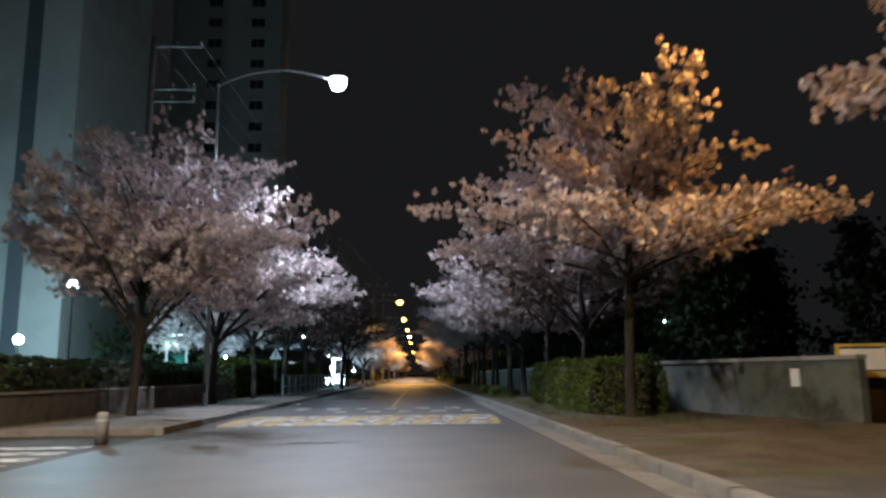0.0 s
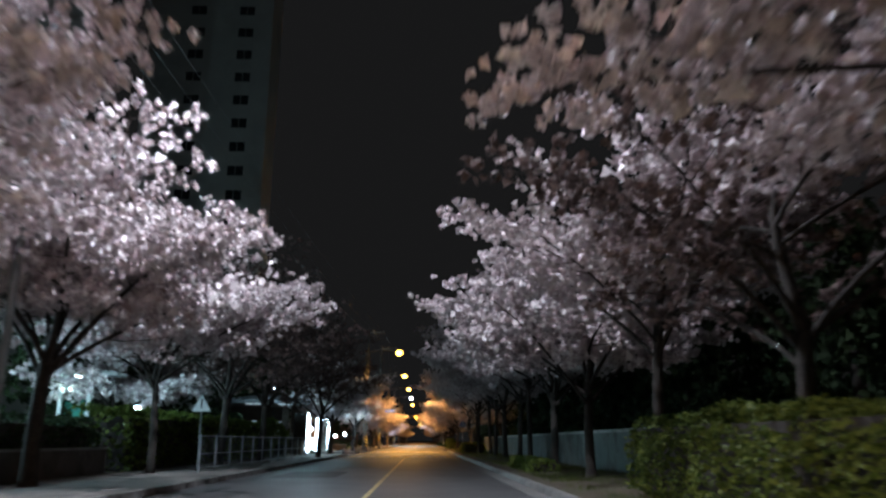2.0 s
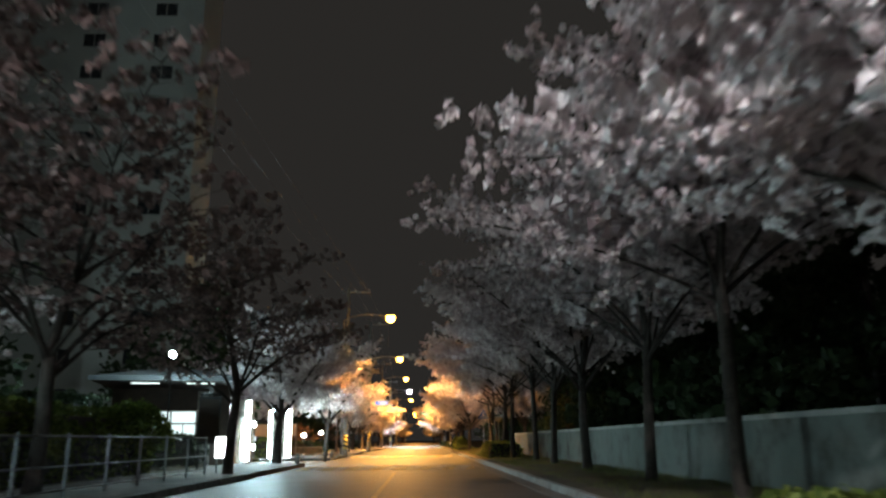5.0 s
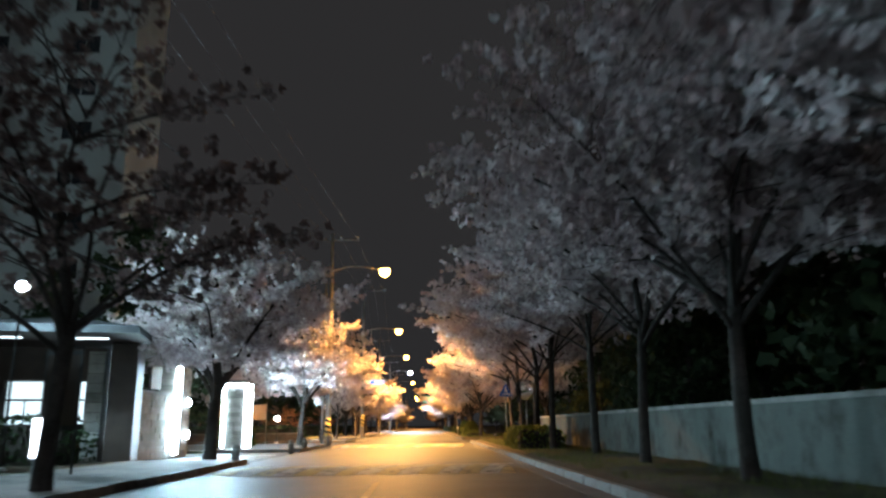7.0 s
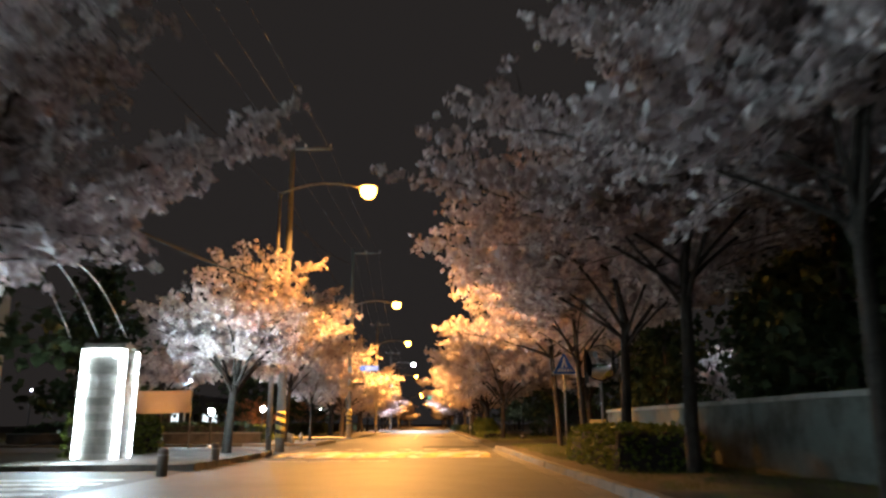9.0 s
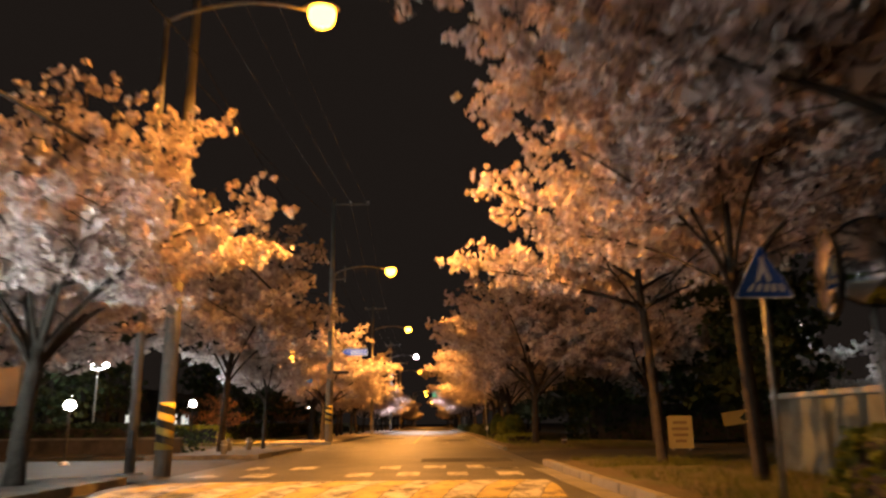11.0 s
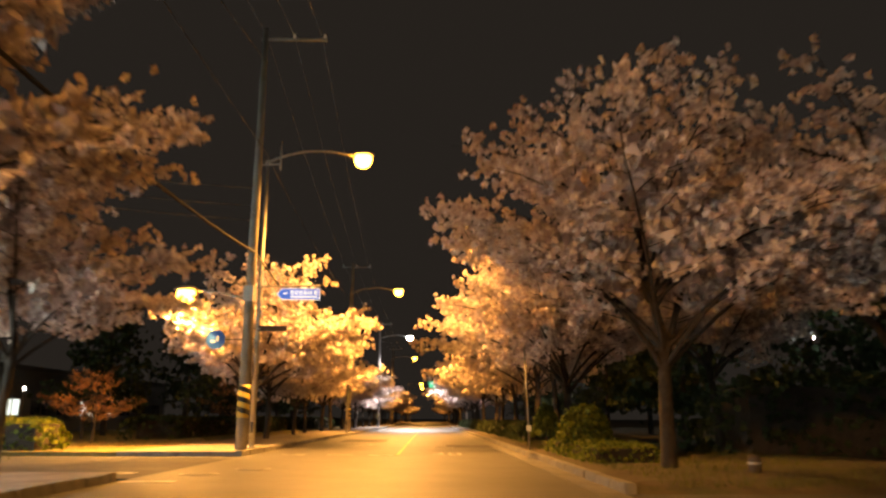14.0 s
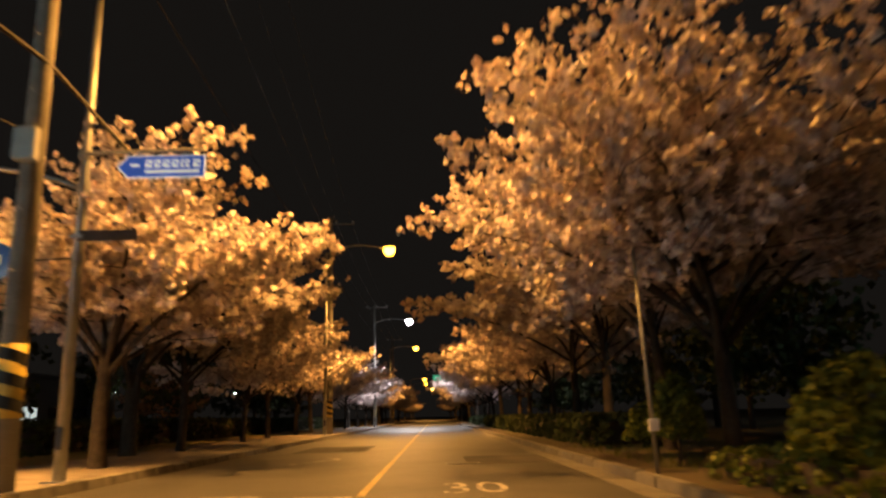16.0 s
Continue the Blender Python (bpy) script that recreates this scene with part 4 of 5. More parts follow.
# ---- bollards ----
for x, y in ((-5.9, 14.3), (-5.85, 72.4), (-5.6, 80.6), (-5.7, 84.9), (-7.7, 106.6), (-7.2, 107.6), (-6.9, 103.0), (5.6, 110.0)):
    b = thing("bollard", (x, y, 0.0 if x > 0 else 0.1), "short round brown bollard" if x > 0 else "short round grey stone bollard", "bollard", "bollards")
    part("body", Shape().lathe([(0.11, -0.12), (0.11, 0.40), (0.10, 0.45), (0.06, 0.48)], sides=18), BROWN if x > 0 else CONCRETE, b, smooth=True)
    part("band", Shape().lathe([(0.113, 0.31), (0.113, 0.35)], sides=18), ALU, b)


# ---- hedges and grass ----
def hedge(x0, y0, x1, y1, height, seed, leaf=LEAF, size=0.05, per=130, label="clipped green hedge with small leaves", base=0.1):
    rng = random.Random(seed)
    h = thing("hedge", ((x0 + x1) / 2, (y0 + y1) / 2, base), label, "hedge", "hedges")
    hx, hy = (x1 - x0) / 2, (y1 - y0) / 2
    core = Shape().box(-hx * 0.85, -hy * 0.95, 0, hx * 0.85, hy * 0.95, height * 0.88)
    part("core", core, BARK, h)
    area = 2 * (hx * 2 + hy * 2) * height + 4 * hx * hy
    pts = []
    for k in range(int(area * per)):
        v = rng.random()
        z = rng.uniform(0.03, height)
        if v < 4 * hx * hy / area:
            p = Vector((rng.uniform(-hx, hx), rng.uniform(-hy, hy), height))
        elif rng.random() < hx / (hx + hy):
            p = Vector((rng.uniform(-hx, hx), rng.choice((-hy, hy)), z))
        else:
            p = Vector((rng.choice((-hx, hx)), rng.uniform(-hy, hy), z))
        ex = max(0, abs(p.x) / hx - 0.75) * max(0, p.z / height - 0.6) * 1.6
        bump = 0.10 * noise.noise((p.x * 1.5 + seed, p.y * 1.5, p.z * 1.8)) - ex
        q = Vector((p.x * (1 + bump), p.y * (1 + bump * 0.3 / max(hy, 0.3)), p.z * (1 + bump)))
        pts.append((q.x + rng.gauss(0, 0.03), q.y + rng.gauss(0, 0.03), max(0.02, q.z + rng.gauss(0, 0.03))))
    part("foliage", flakes("foliage", pts, size, 2, leaf, seed, 0.5, 5, 0.3), None, h, "dense small leaves")
    return h


hedge(4.35, 19.2, 6.3, 29.6, 1.45, 3, size=0.036, per=240)
hedge(3.6, 79.2, 5.5, 84.4, 0.85, 4, per=110, size=0.045, label="low dark green hedge on the verge")
hedge(3.65, 38.5, 4.5, 45.0, 0.4, 5)
hedge(3.9, 128, 5.4, 200, 0.75, 9, DARKLEAF, per=24, size=0.10, label="dark low evergreen hedge")


def shrub(x, y, r, h, seed):
    rng = np.random.default_rng(seed)
    d = rng.normal(size=(int(1100 * r * h), 3))
    d /= np.linalg.norm(d, axis=1)[:, None]
    d[:, 2] = np.abs(d[:, 2]) * 1.0 - 0.15 * rng.random(len(d))
    k = rng.uniform(0.82, 1.04, len(d))[:, None]
    pts = d * k * np.array([r, r, h * 0.62]) + np.array([0, 0, h * 0.38])
    pts[:, 2] = np.maximum(pts[:, 2], 0.05)
    s = thing("shrub", (x, y, 0.1), "rounded clipped green shrub", "shrub", "shrubs")
    part("stem", Shape().tube([(0, 0, -0.05), (0.02, 0, h * 0.5)], [0.04, 0.02], 6), BARK, s)
    part("foliage", flakes("foliage", pts, 0.05, 2, LEAF, seed, 0.5, 5, 0.3), None, s)


shrub(4.1, 117.1, 0.72, 1.4, 1)
shrub(3.8, 122.0, 0.42, 1.5, 2)
hedge(3.5, 113.4, 5.0, 119.8, 0.38, 20, per=90, size=0.05, label="low green ground cover along the verge")
shrub(4.2, 124.6, 0.6, 1.1, 4)
hedge(-11.6, 17.5, -10.0, 38.0, 1.6, 10, DARKLEAF, per=50, size=0.07, label="dark clipped evergreen hedge")
hedge(-11.6, 39.0, -9.6, 64.0, 2.0, 11, per=50, size=0.075)
hedge(-16.0, 62.5, -12.0, 66.5, 2.7, 16, DARKLEAF, per=40, size=0.09, label="tall dark evergreen hedge beside the gatehouse")
hedge(-11.0, 87.4, -9.6, 92.0, 1.2, 12, per=70, size=0.07)
shrub(-9.5, 61.6, 1.3, 2.4, 5)
shrub(-10.2, 56.6, 1.0, 2.1, 6)
hedge(-17.5, 120.0, -11.6, 121.6, 0.9, 17, per=60, size=0.07, label="clipped yellow-green hedge on the lawn")
hedge(7.5, 117.0, 22.0, 119.2, 2.1, 18, DARKLEAF, per=26, size=0.10, label="tall dark evergreen hedge under the trees")
hedge(10.5, 95.5, 24.0, 97.0, 1.6, 19, DARKLEAF, per=22, size=0.10, label="dark evergreen hedge beside the side road")
hedge(-22.0, 104.8, -8.9, 106.6, 1.0, 13, DARKLEAF, per=50, size=0.08, label="long dark clipped hedge")
hedge(-14.4, 132.0, -12.0, 200.0, 1.0, 14, DARKLEAF, per=16, size=0.10, label="dark low evergreen hedge")


PLANTER = textured("planter_stone", (0.06, 0.05, 0.043), (0.13, 0.11, 0.095), 2.2, 30, 0.85, bump=0.5, dist=0.008, stain=(0.04, 0.035, 0.03), stain_scale=0.9)
for x0, y0, x1, y1, h in ((-9.98, 17.3, -9.78, 38.2, 0.72), (-22.0, 104.5, -8.85, 104.7, 0.5)):
    w = thing("planter_wall", ((x0 + x1) / 2, (y0 + y1) / 2, 0.1), "low brown stone planter wall before the hedge", "wall", "planter walls")
    hx, hy = (x1 - x0) / 2, (y1 - y0) / 2
    part("body", Shape().box(-hx, -hy, -0.1, hx, hy, h), PLANTER, w, bevel=0.01)
    part("coping", Shape().box(-hx - 0.03, -hy - 0.03, h + 0.002, hx + 0.03, hy + 0.03, h + 0.07), CONCRETE, w, bevel=0.012)


def grass(x0, x1, y0, y1, count, seed, height=0.11):
    rng = np.random.default_rng(seed)
    x, y = rng.uniform(x0, x1, count), rng.uniform(y0, y1, count)
    a, h = rng.uniform(0, 6.28, count), height * rng.uniform(0.4, 1.4, count)
    lean = rng.normal(scale=0.5, size=(count, 2)) * h[:, None]
    w = 0.008
    p0 = np.stack([x - w * np.cos(a), y - w * np.sin(a), np.full(count, 0.08)], 1)
    p1 = np.stack([x + w * np.cos(a), y + w * np.sin(a), np.full(count, 0.08)], 1)
    p2 = np.stack([x + lean[:, 0], y + lean[:, 1], 0.12 + h], 1)
    v = np.stack([p0, p1, p2], 1).reshape(-1, 3)
    return v


blades = np.concatenate([grass(3.4, 6.4, 15, 97, 26000, 1), grass(3.5, 8.5, 84, 97, 6000, 2, 0.16), grass(3.5, 9, 108, 130, 8000, 3, 0.14), grass(-30, -10, 103, 150, 9000, 4, 0.14)])
me = bpy.data.meshes.new("grass")
me.from_pydata(blades.tolist(), [], [(3 * i, 3 * i + 1, 3 * i + 2) for i in range(len(blades) // 3)])
me.materials.append(GRASS)
tagged(new("grass", me), "thin patchy grass on the verges", "grass", "", "stuff")


# ---- guard fence along the pavement ----
def fence(x, y0, y1, height, bay=1.9):
    n = round((y1 - y0) / bay)
    for k in range(n):
        f = thing("guard_fence", (x, y0 + bay * k, 0.12), "grey steel guard fence panel along the pavement", "fence", "guard fence panels")
        for y in (0.02,) if k < n - 1 else (0.02, bay - 0.02):
            part("post", Shape().tube([(0, y, 0), (0, y, height + 0.03)], 0.033, 10), STEEL, f)
        for z in (0.14, height * 0.5, height - 0.02):
            part("rail", Shape().tube([(0, 0.03, z), (0, bay - 0.03, z)], 0.019, 8), STEEL, f)
        for i in range(1, 12):
            part("bar", Shape().tube([(0, bay * i / 12, 0.14), (0, bay * i / 12, height - 0.02)], 0.007, 5, False), DARKSTEEL, f)


fence(-6.9, 38.2, 60.9, 1.15)
s = thing("light_box", (-6.8, 62.4, 0.12), "small upright lit sign box on two legs", "sign")
for x in (-0.12, 0.12):
    part("leg", Shape().box(x - 0.02, -0.02, 0, x + 0.02, 0.02, 0.5), STEEL, s)
part("frame", Shape().box(-0.2, -0.06, 0.45, 0.2, 0.06, 1.2), ALU, s, bevel=0.015)
part("panel", Shape().box(-0.16, -0.075, 0.5, 0.16, -0.061, 1.15), GLOW_SIGN, s, "glowing white panel")


# tall information board on the pavement
s = thing("information_board", (-8.2, 65.9, 0.12), "tall dark information board on two steel legs", "sign")
for x in (-0.36, 0.36):
    part("leg", Shape().tube([(x, 0, 0), (x, 0, 2.75)], 0.03, 10), DARKSTEEL, s, smooth=True)
board = part("board", Shape().box(-0.42, -0.07, 0.95, 0.42, -0.032, 2.7), DARKSTEEL, s, bevel=0.012)
part("panel", Shape().box(-0.36, -0.078, 1.05, 0.36, -0.071, 2.6), BROWN, board)
part("top_rail", Shape().tube([(-0.42, 0, 2.78), (0.42, 0, 2.78)], 0.035, 10), DARKSTEEL, s, smooth=True)


# ---- gatehouse and gate ----
def stone_face(parent, x0, x1, z0, z1, y, seed, normal="y", course=0.3):
    """Courses of rough stone blocks on a wall face, each with its own depth."""
    rng = random.Random(seed)
    z = z0
    while z < z1 - 0.05:
        x = x0
        h = min(course, z1 - z)
        while x < x1 - 0.02:
            w = min(rng.uniform(0.35, 0.8), x1 - x)
            d = rng.uniform(0.03, 0.065)
            s = Shape().box(x + 0.008, y - d, z + 0.008, x + w - 0.008, y + 0.02, z + h - 0.008) if normal == "y" else Shape().box(y - 0.02, x + 0.008, z + 0.008, y + d, x + w - 0.008, z + h - 0.008)
            part("stone_block", s, STONE, parent)
            x += w
        z += h


house = thing("gatehouse", (0, 0, 0), "small stone gatehouse with a dark hipped roof and lit windows", "building")
house.matrix_world = Matrix.Translation((-8.0, 68.6, 0)) @ Matrix.Rotation(radians(12), 4, "Z") @ Matrix.Translation((8.0, -68.6, 0))
hx0, hx1, hy0, hy1, hz = -13.6, -9.3, 73.3, 77.6, 3.6
part("wall", Shape().box(hx0, hy0, 0, hx0 + 0.3, hy1, hz), BROWN, house)
part("wall", Shape().box(hx0 + 0.3, hy1 - 0.3, 0, hx1, hy1, hz), BROWN, house)
part("wall", Shape().box(hx1 - 0.3, hy0, 0, hx1, hy1 - 0.3, hz), BROWN, house)
part("wall", Shape().box(hx0 + 0.3, hy0, 0, hx1 - 0.3, hy0 + 0.3, 1.0).box(hx0 + 0.3, hy0, 2.6, hx1 - 0.3, hy0 + 0.3, hz).box(hx0 + 0.3, hy0, 1.0, hx1 - 2.86, hy0 + 0.3, 2.6).box(hx1 - 0.5, hy0, 1.0, hx1 - 0.3, hy0 + 0.3, 2.6), BROWN, house)
stone_face(house, hx0, hx1, 0.1, 1.0, hy0, 3)
stone_face(house, hx1 - 0.5, hx1, 1.0, hz - 0.1, hy0, 4)
stone_face(house, hy0 + 1.2, hy1, 0.1, hz - 0.1, hx1, 5, "x")
for k in range(2):
    wx = hx1 - 1.65 - 1.15 * k
    w = part("window", Shape().box(wx, hy0 + 0.12, 1.05, wx + 1.1, hy0 + 0.14, 2.55), GLOW_PANE, house, "lit white window pane")
    part("frame", Shape().box(wx - 0.05, hy0 + 0.06, 1.0, wx + 0.02, hy0 + 0.18, 2.6).box(wx + 0.021, hy0 + 0.08, 1.95, wx + 1.1, hy0 + 0.11, 2.02).box(wx + 0.53, hy0 + 0.08, 1.05, wx + 0.57, hy0 + 0.11, 1.949), DARKSTEEL, w)
part("corner_pier", Shape().box(-9.1, 73.0, 0, -8.3, 74.5, 3.74), BROWN, house, "dark brown corner pier", bevel=0.02)
rx0, rx1, ry0, ry1 = hx0 - 0.5, -7.9, 70.2, 79.0
rz, rt = 3.75, 4.75
ym = (ry0 + ry1) / 2
part("roof", Shape().add([(rx0, ry0, rz + 0.2), (rx1, ry0, rz + 0.2), (rx1, ry1, rz + 0.2), (rx0, ry1, rz + 0.2), (rx0 + 3, ym, rt), (rx1 - 3, ym, rt)], [(0, 1, 5, 4), (1, 2, 5), (2, 3, 4, 5), (3, 0, 4), (3, 2, 1, 0)]), ROOF, house)
part("fascia", Shape().box(rx0, ry0, rz, rx1, ry0 + 0.06, rz + 0.21).box(rx1 - 0.06, ry0 + 0.061, rz, rx1, ry1, rz + 0.21).box(rx0, ry1 - 0.06, rz, rx1 - 0.061, ry1, rz + 0.21), ROOF, house, "dark eaves board")
part("soffit", Shape().box(rx0 + 0.01, ry0 + 0.065, rz + 0.01, rx1 - 0.065, ry1 - 0.065, rz + 0.03), BROWN, house)
for x in (-9.6, -12.0):
    part("eaves_light", Shape().box(x - 0.6, ry0 + 1.5, rz - 0.02, x + 0.6, ry0 + 1.7, rz + 0.008), GLOW_WINDOW, house, "strip light under the eaves")


def gate_pier(x, y, width, depth, height, seed):
    g = thing("gate_pier", (x, y, 0.0), "stone gate pier edged with bright white strip lights", "gate pier", "gate piers")
    part("core", Shape().box(-width / 2 + 0.06, -depth / 2 + 0.06, 0, width / 2 - 0.06, depth / 2 - 0.06, height), STONE, g)
    stone_face(g, -width / 2 + 0.07, width / 2 - 0.07, 0.05, height, -depth / 2 + 0.06, seed, course=0.22)
    stone_face(g, -depth / 2 + 0.07, depth / 2 - 0.07, 0.05, height, width / 2 - 0.06, seed + 1, "x", course=0.22)
    part("cap", Shape().box(-width / 2 - 0.06, -depth / 2 - 0.06, height, width / 2 + 0.06, depth / 2 + 0.06, height + 0.14), CAP, g, bevel=0.02)
    slim = width > 1.0
    for sx in (-1, 1) if slim else (1,):
        w = 0.08 if slim else 0.11
        part("strip_light", Shape().box(sx * width / 2 - w, -depth / 2 - 0.07, 0.15, sx * width / 2 + w, -depth / 2 - 0.012, height - 0.05), GLOW_GATE, g, "vertical white strip light", bevel=0.01)
    if slim:
        part("strip_light", Shape().box(width / 2 + 0.012, depth / 2 - 0.06, 0.15, width / 2 + 0.07, depth / 2 + 0.04, height - 0.05), GLOW_GATE, g, "vertical white strip light", bevel=0.01)
    for z in (0.85, 2.05):
        if depth > 1.2:
            part("round_light", Shape().lathe([(0.02, -0.16), (0.08, -0.1), (0.1, 0.0), (0.08, 0.1), (0.02, 0.16)], (width / 2 + 0.13, 0.1, z), 12), GLOW_GATE, g, "small white oval light", smooth=True)
    if width > 1.0:
        part("strip_light", Shape().box(-width / 2 + 0.06, -depth / 2 - 0.07, height - 0.16, width / 2 - 0.06, -depth / 2 - 0.012, height - 0.05), GLOW_GATE, g, "white strip light along the top", bevel=0.01)
    return g


gate_pier(-9.75, 78.3, 0.8, 1.6, 3.4, 21)
gate_pier(-9.24, 86.2, 1.09, 0.9, 3.2, 31)
# extra area lamps off the real strips, added to throw light on nearby trees
strip_lamp("gate_strip", (-8.9, 77.2, 1.75), (-3.0, 70.0, 2.4), 0.1, 3.1, COOL, 65, 110)
strip_lamp("gate_strip", (-9.7, 85.5, 1.7), (-7.6, 74.0, 2.4), 0.1, 3.0, COOL, 90, 100)
strip_lamp("gate_strip", (-8.5, 86.1, 1.7), (-5.0, 88.4, 3.6), 0.1, 3.0, COOL, 150, 120)
low = thing("stone_wall", (0, 0, 0), "low rough stone wall joining the gatehouse and the gate pier", "wall")
part("core", Shape().box(-10.0, 74.3, 0, -9.6, 77.35, 2.28), STONE, low)
stone_face(low, 74.3, 77.35, 0.05, 2.28, -9.62, 61, "x", course=0.22)
part("strip_light", Shape().box(-9.6, 77.18, 0.3, -9.53, 77.28, 2.1), GLOW_GATE, low, "thin vertical white strip light")
part("cap", Shape().box(-10.04, 74.28, 2.28, -9.52, 77.37, 2.36), CAP, low, bevel=0.02)
board = thing("notice_board", (-9.8, 76.2, 2.36), "dark flat notice board standing on the stone wall", "notice board")
part("panel", Shape().box(-0.05, -0.5, 0.1, 0.05, 0.5, 0.92), BROWN, board, bevel=0.01)
part("foot", Shape().box(-0.03, -0.36, 0, 0.03, -0.28, 0.1), DARKSTEEL, board)
part("foot", Shape().box(-0.03, 0.28, 0, 0.03, 0.36, 0.1), DARKSTEEL, board)
for k, x in enumerate((-10.7, -9.9, -9.1)):
    pts = [(x + 0.4, 78.6 + 7.2 * v, 3.5 + 1.9 * math.sin(math.pi * v) * (1 - 0.12 * k)) for v in (i / 16 for i in range(17))]
    solid("gate_arch", Shape().tube(pts, 0.02, 8), STEEL, "thin curved steel rod spanning the gate", "gate arch", smooth=True, group="gate arch rods")


hedge(-14.5, 70.4, -9.9, 71.7, 1.3, 15, DARKLEAF, per=70, size=0.06, label="dark clipped hedge before the gatehouse")


# ---- lamps of the grounds ----
def park_lamp(x, y, height, watts=0, heads=1, glowing=GLOW_PARK, label="slim park lamp post with a glowing white globe"):
    p = thing("park_lamp", (x, y, -0.03 if x > 12 else 0.1), label, "lamp post", "park lamps")
    # stronger lamps get wider globes, in place of the glow around them
    r = 0.22 if watts > 800 else 0.13 if watts else 0.05
    part("pole", Shape().tube([(0, 0, 0), (0, 0, height - 0.8 * r)], [0.045, 0.03], 10), ALU if heads > 1 else DARKSTEEL, p)
    for k in range(heads):
        ox = 0.0 if heads == 1 else (-0.35, 0.35)[k]
        if heads > 1:
            part("arm", Shape().tube([(0, 0, height - 0.25), (ox, 0, height - 0.2)], 0.025, 6), ALU, p)
        part("globe", Shape().lathe([(r * math.cos(a), r * math.sin(a)) for a in (math.pi * (j - 4) / 8.4 for j in range(9))], (ox, 0, height), 14), glowing, p, "glowing globe", smooth=True)
    part("foot", Shape().lathe([(0.14, 0), (0.12, 0.06), (0.06, 0.1)], sides=12), ALU, p)
    if watts:
        bulb("park_light", (x, y, height + 0.45), COOL if glowing is not GLOW_SODIUM else SODIUM, watts)


park_lamp(-14.6, 31.6, 4.95, 850)
park_lamp(-20.6, 39.0, 3.1, 1050)
park_lamp(-11.4, 44.6, 2.2, 120)
park_lamp(-15.1, 111.5, 3.7, 700, 2)
park_lamp(-9.4, 97.3, 1.5, 30)
park_lamp(-9.33, 107.1, 1.8, 60)
# lamp added out of sight beside the gatehouse, to light the gate tree
park_lamp(-10.5, 68.0, 4.6, 260)
park_lamp(13.1, 39.4, 3.9, 0)
park_lamp(20.5, 56, 6.6, 0)
park_lamp(22.0, 139.0, 5.7, 0)
park_lamp(24.8, 125.6, 6.7, 700)
park_lamp(18.4, 157.0, 3.3, 0)
for x, y, z in ((-16, 88, 2.6), (-13, 60, 2.2), (-24, 128, 3.0), (-20, 134, 2.4), (-17, 150, 2.6), (-14, 163, 2.8), (-28, 118, 3.4), (30, 118, 4.5)):
    park_lamp(x, y, z, 0)
# sodium lamp inside the tree by the side road
street_lamp(-5.95, 122.0, 5.36, -2.55, SODIUM, GLOW_SODIUM, 4200, "low side arm with an orange lamp clamped to the lamp pole", bulge=0.1, rise=0.45, pole=False)

# lit entrance porch in the grounds
s = thing("entrance_porch", (-15.3, 48.0, 0.0), "small lit entrance porch with a green wall and white posts", "porch")
part("wall", Shape().box(-0.55, 0.0, 0, 0.5, 0.15, 3.85), GREENWALL, s, "green painted wall panel", bevel=0.01)
for x in (-0.62, 0.62):
    part("post", Shape().box(x - 0.07, -0.4, 0, x + 0.07, -0.26, 3.85), WHITE, s, bevel=0.01)
part("canopy", Shape().box(-0.75, -1.0, 3.851, 2.0, 0.3, 4.02), ALU, s, bevel=0.02)
part("rail", Shape().tube([(0.7, -0.33, 2.0), (1.9, -0.33, 2.0)], 0.03, 8), STEEL, s)
part("notice", Shape().box(-0.12, -0.02, 2.6, 0.12, -0.003, 3.1), WHITE, s, "small white notice")
part("ceiling_light", Shape().box(-0.4, -0.6, 3.79, 0.2, -0.35, 3.85), GLOW_GATE, s, "glowing ceiling light")
bulb("porch_light", (-15.4, 47.3, 3.6), (0.6, 1.0, 0.85), 40)

# banner hung on the hedge side
s = thing("banner", (-10.9, 95.3, 0.6), "pale cloth banner stretched between two poles", "banner", turn=4)
for x in (-1.9, 1.2):
    part("pole", Shape().tube([(x, 0, -0.5), (x, 0, 1.95)], 0.03, 8), STEEL, s)
cloth = Shape()
for j in range(3):
    for i in range(25):
        v = i / 24
        cloth.v.append((-1.88 + 3.06 * v, -0.02 + 0.04 * math.sin(9 * v + j), 0.95 + 0.45 * j - 0.05 * math.sin(math.pi * v)))
cloth.f += [(j * 25 + i, j * 25 + i + 1, (j + 1) * 25 + i + 1, (j + 1) * 25 + i) for j in range(2) for i in range(24)]
part("cloth", cloth, BANNER, s, smooth=True)


# ---- apartment towers ----
def tower(x, y, w, d, storeys, window_x, label, stripes=()):
    t = thing("apartment_tower", (x, y, 0), label, "apartment tower", "apartment towers")
    h = 2.8 * storeys
    part("wall", Shape().box(-w, 0, -0.3, 0, d, h), TOWER, t)
    part("roof", Shape().box(-w - 0.2, -0.2, h, 0.2, d + 0.2, h + 1.0), CAP, t)
    for x0, x1 in stripes:
        part("dark_stripe", Shape().box(x0, -0.03, 0, x1, -0.002, h - 0.5), TOWER_STRIPE, t)
    for k in range(storeys):
        for wx in window_x:
            pane = part("window", Shape().box(wx - 0.85, -0.02, 2.8 * k + 1.0, wx + 0.85, -0.004, 2.8 * k + 2.1), GLASS, t, "dark unlit window")
            part("frame", Shape().box(wx - 0.9, -0.06, 2.8 * k + 0.93, wx + 0.9, -0.004, 2.8 * k + 0.99).box(wx - 0.03, -0.05, 2.8 * k + 1.0, wx + 0.03, -0.021, 2.8 * k + 2.1), CAP, pane)


tower(-17.6, 90.5, 14, 5, 22, (-3.0, -8.5), "tall pale apartment tower with small dark windows")
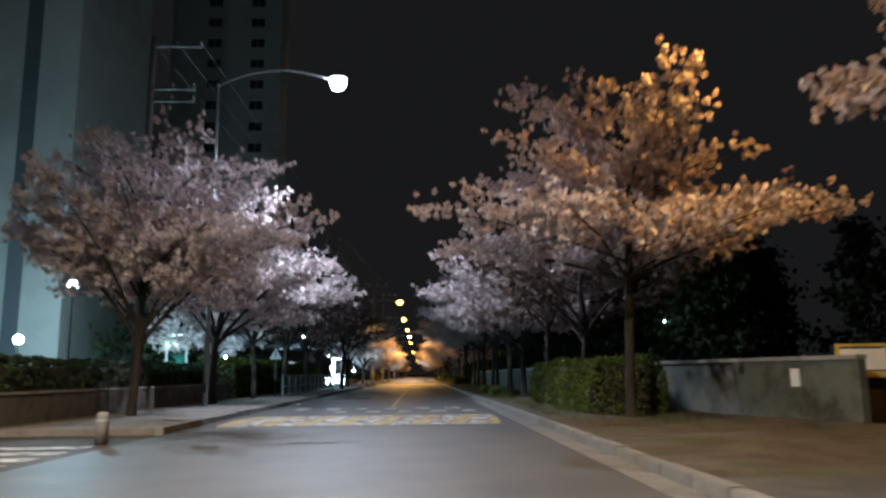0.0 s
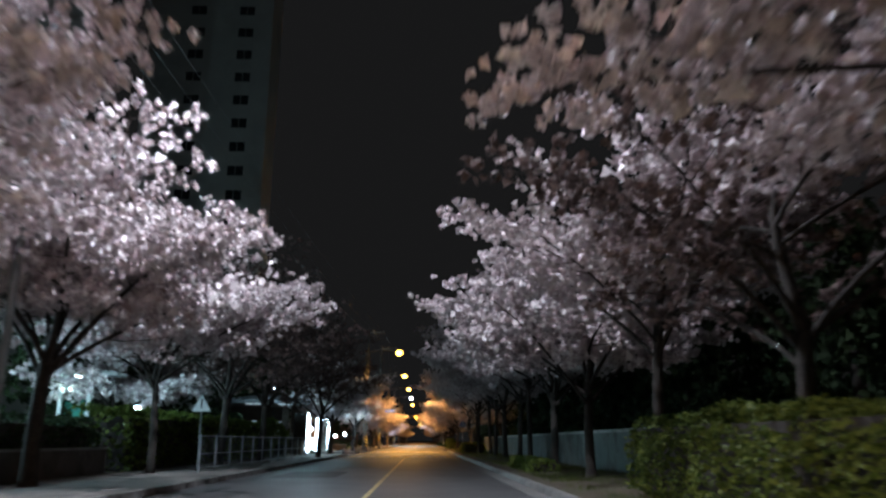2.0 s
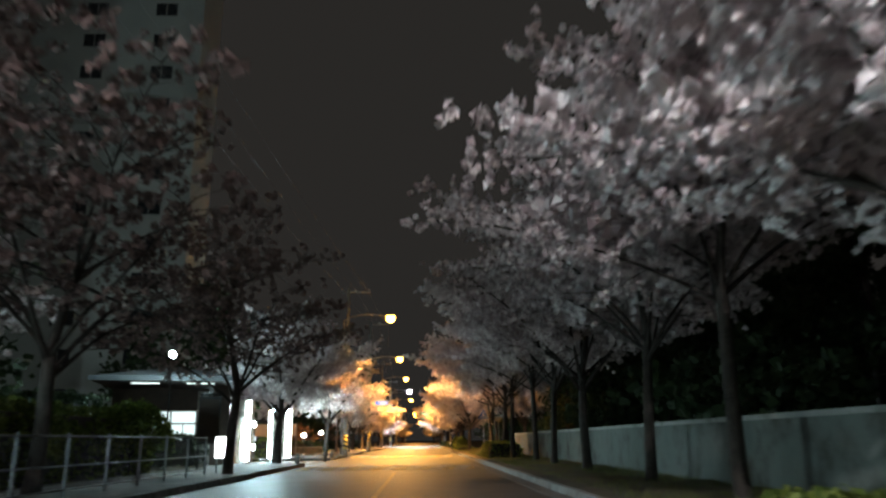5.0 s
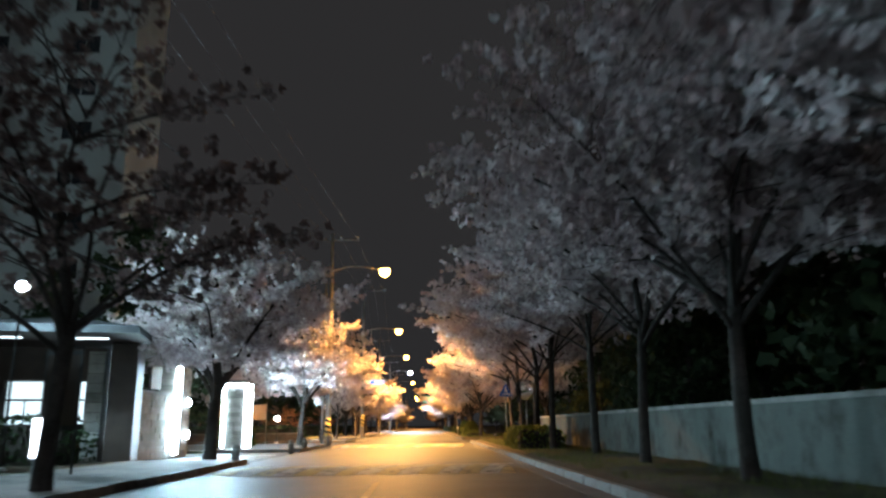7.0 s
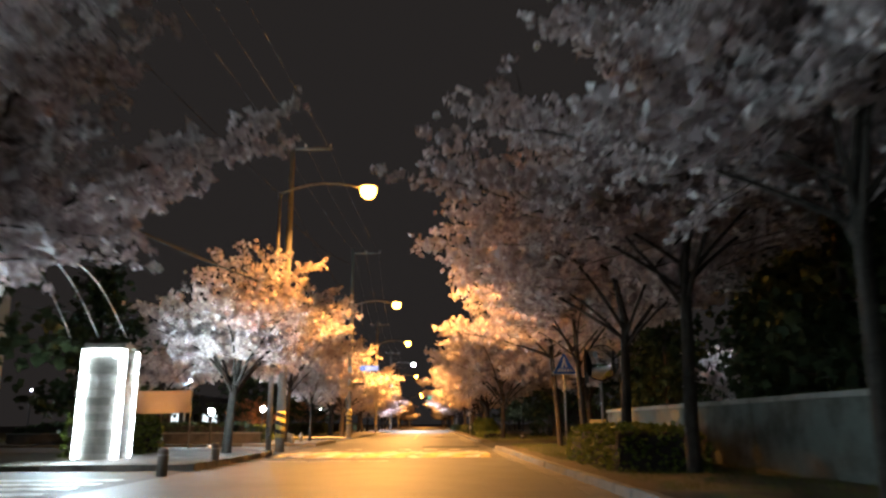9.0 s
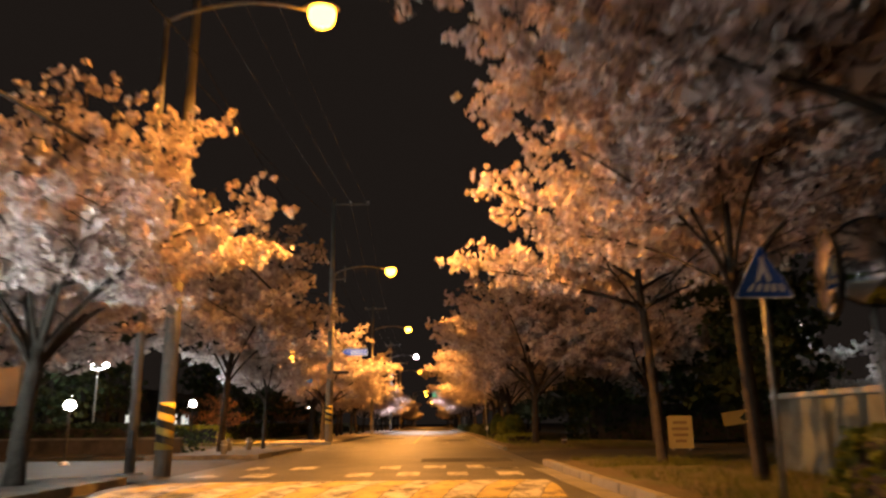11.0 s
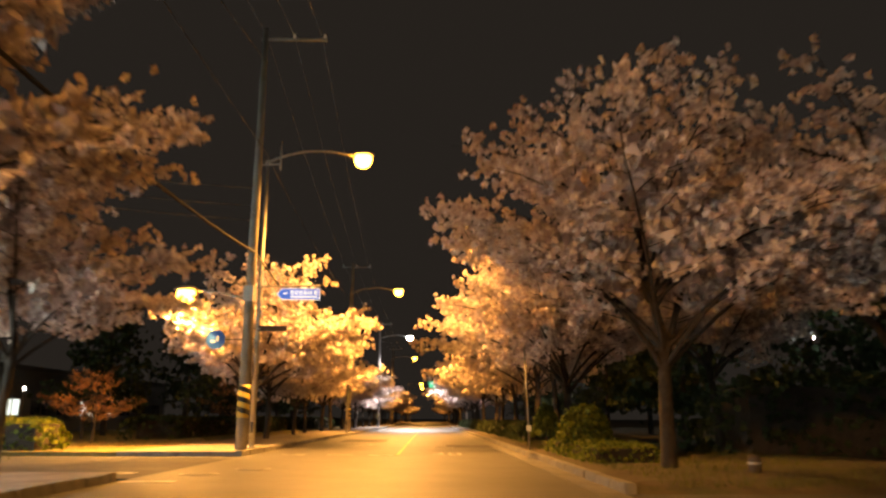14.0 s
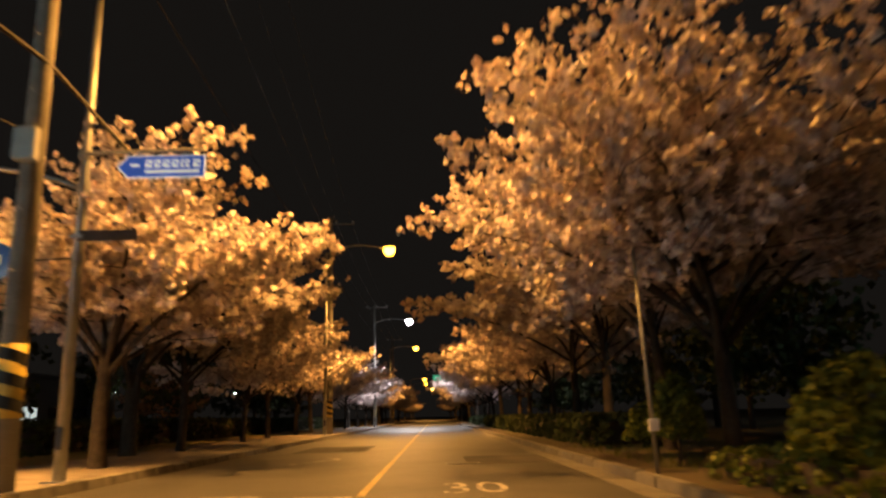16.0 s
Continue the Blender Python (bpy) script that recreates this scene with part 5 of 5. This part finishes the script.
tower(-22.0, 46.2, 12, 12, 14, (), "pale apartment tower with a dark vertical stripe", [(-3.5, -2.5)])


# ---- a low building with lit shop windows behind the trees ----
shop = thing("low_building", (-27.0, 140.0, -0.03), "low dark building with a row of lit white windows", "building")
part("wall", Shape().box(-6, 0, 0, 0, 34, 4.2), TOWER_STRIPE, shop)
part("wall", Shape().box(-6, -0.3, 0, 0, -0.01, 4.2), TOWER_STRIPE, shop)
part("roof", Shape().box(-6.3, -0.6, 4.2, 0.3, 34.3, 4.5), ROOF, shop)
for k in range(9):
    w = part("window", Shape().box(0.004, 0.8 + 3.7 * k, 1.3, 0.03, 3.0 + 3.7 * k, 2.3), GLOW_SHOP if k in (1, 4, 5) else GLASS, shop, "lit white window" if k in (1, 4, 5) else "dark window")
    part("frame", Shape().box(0.031, 0.7 + 3.7 * k, 0.92, 0.06, 3.5 + 3.7 * k, 0.99).box(0.031, 2.06 + 3.7 * k, 1.0, 0.06, 2.14 + 3.7 * k, 2.5), DARKSTEEL, w)
for k in range(2):
    part("window", Shape().box(-5.2 + 2.6 * k, -0.33, 1.0, -3.0 + 2.6 * k, -0.304, 2.5), GLASS, shop, "dark window")

# small rust-leaved trees on the lawn
MAPLE = cherry(91, 7.0, 4.0, 1.8, 6, False, 1, 0.14, RUST, 0.7)
for x, y, s in ((-13.6, 127.5, 0.42), (-16.5, 133.0, 0.5), (-13.0, 146.0, 0.5)):
    tree = make_tree(MAPLE, x, y, 37 * y % 360, s, "small tree with rust-brown leaves on the lawn")
    tagged(tree, category="tree", group="rust-leaved trees")
    for ob in tree.children:
        if ob.name.startswith("crown"):
            tagged(ob, "rust-brown leaves")

# ---- kerb stones, piece by piece ----
stone = Shape().box(-0.09, 0.004, -0.2, 0.09, 0.996, 0.15).mesh("kerb_stone", KERB, bevel=0.018)


def kerb(name, runs, x, side):
    base = thing(name, (0, 0, 0), "row of pale granite kerb stones", "kerb")
    tagged(base, kind="structure")
    rng = random.Random(len(runs))
    for y0, y1 in runs:
        y = y0
        while y + 1.0 <= min(y1, 190.0) + 0.01:
            if y > -6:
                ob = part("kerb_stone", stone, KERB, base)
                ob.location = (x + side * 0.1 + rng.uniform(-0.008, 0.008), y, rng.uniform(-0.012, 0.006))
            y += 1.0
        if y1 > 190.0:
            s = Shape()
            while y + 1.0 <= y1:
                s.box(x + side * 0.1 - 0.09, y + 0.004, -0.2, x + side * 0.1 + 0.09, y + 0.996, 0.15)
                y += 1.0
            tagged(part("far_kerb_stones", s, KERB, base), kind="stuff")


kerb("kerb_left", LEFT_KERBS, LEFT, -1)
kerb("kerb_right", RIGHT_KERBS, RIGHT, 1)
gutter = thing("gutter", (0, 0, 0), "pale concrete gutter strip beside the kerb", "gutter")
tagged(gutter, kind="structure")
slab = Shape().box(-0.19, 0.004, -0.1, 0.19, 1.996, 0.006).mesh("gutter_slab", GUTTER, bevel=0.004)
for y0, y1 in RIGHT_KERBS:
    y = max(y0, -4)
    while y + 2 <= min(y1, 190):
        part("gutter_slab", slab, GUTTER, gutter).location = (RIGHT - 0.195, y, 0)
        y += 2.0
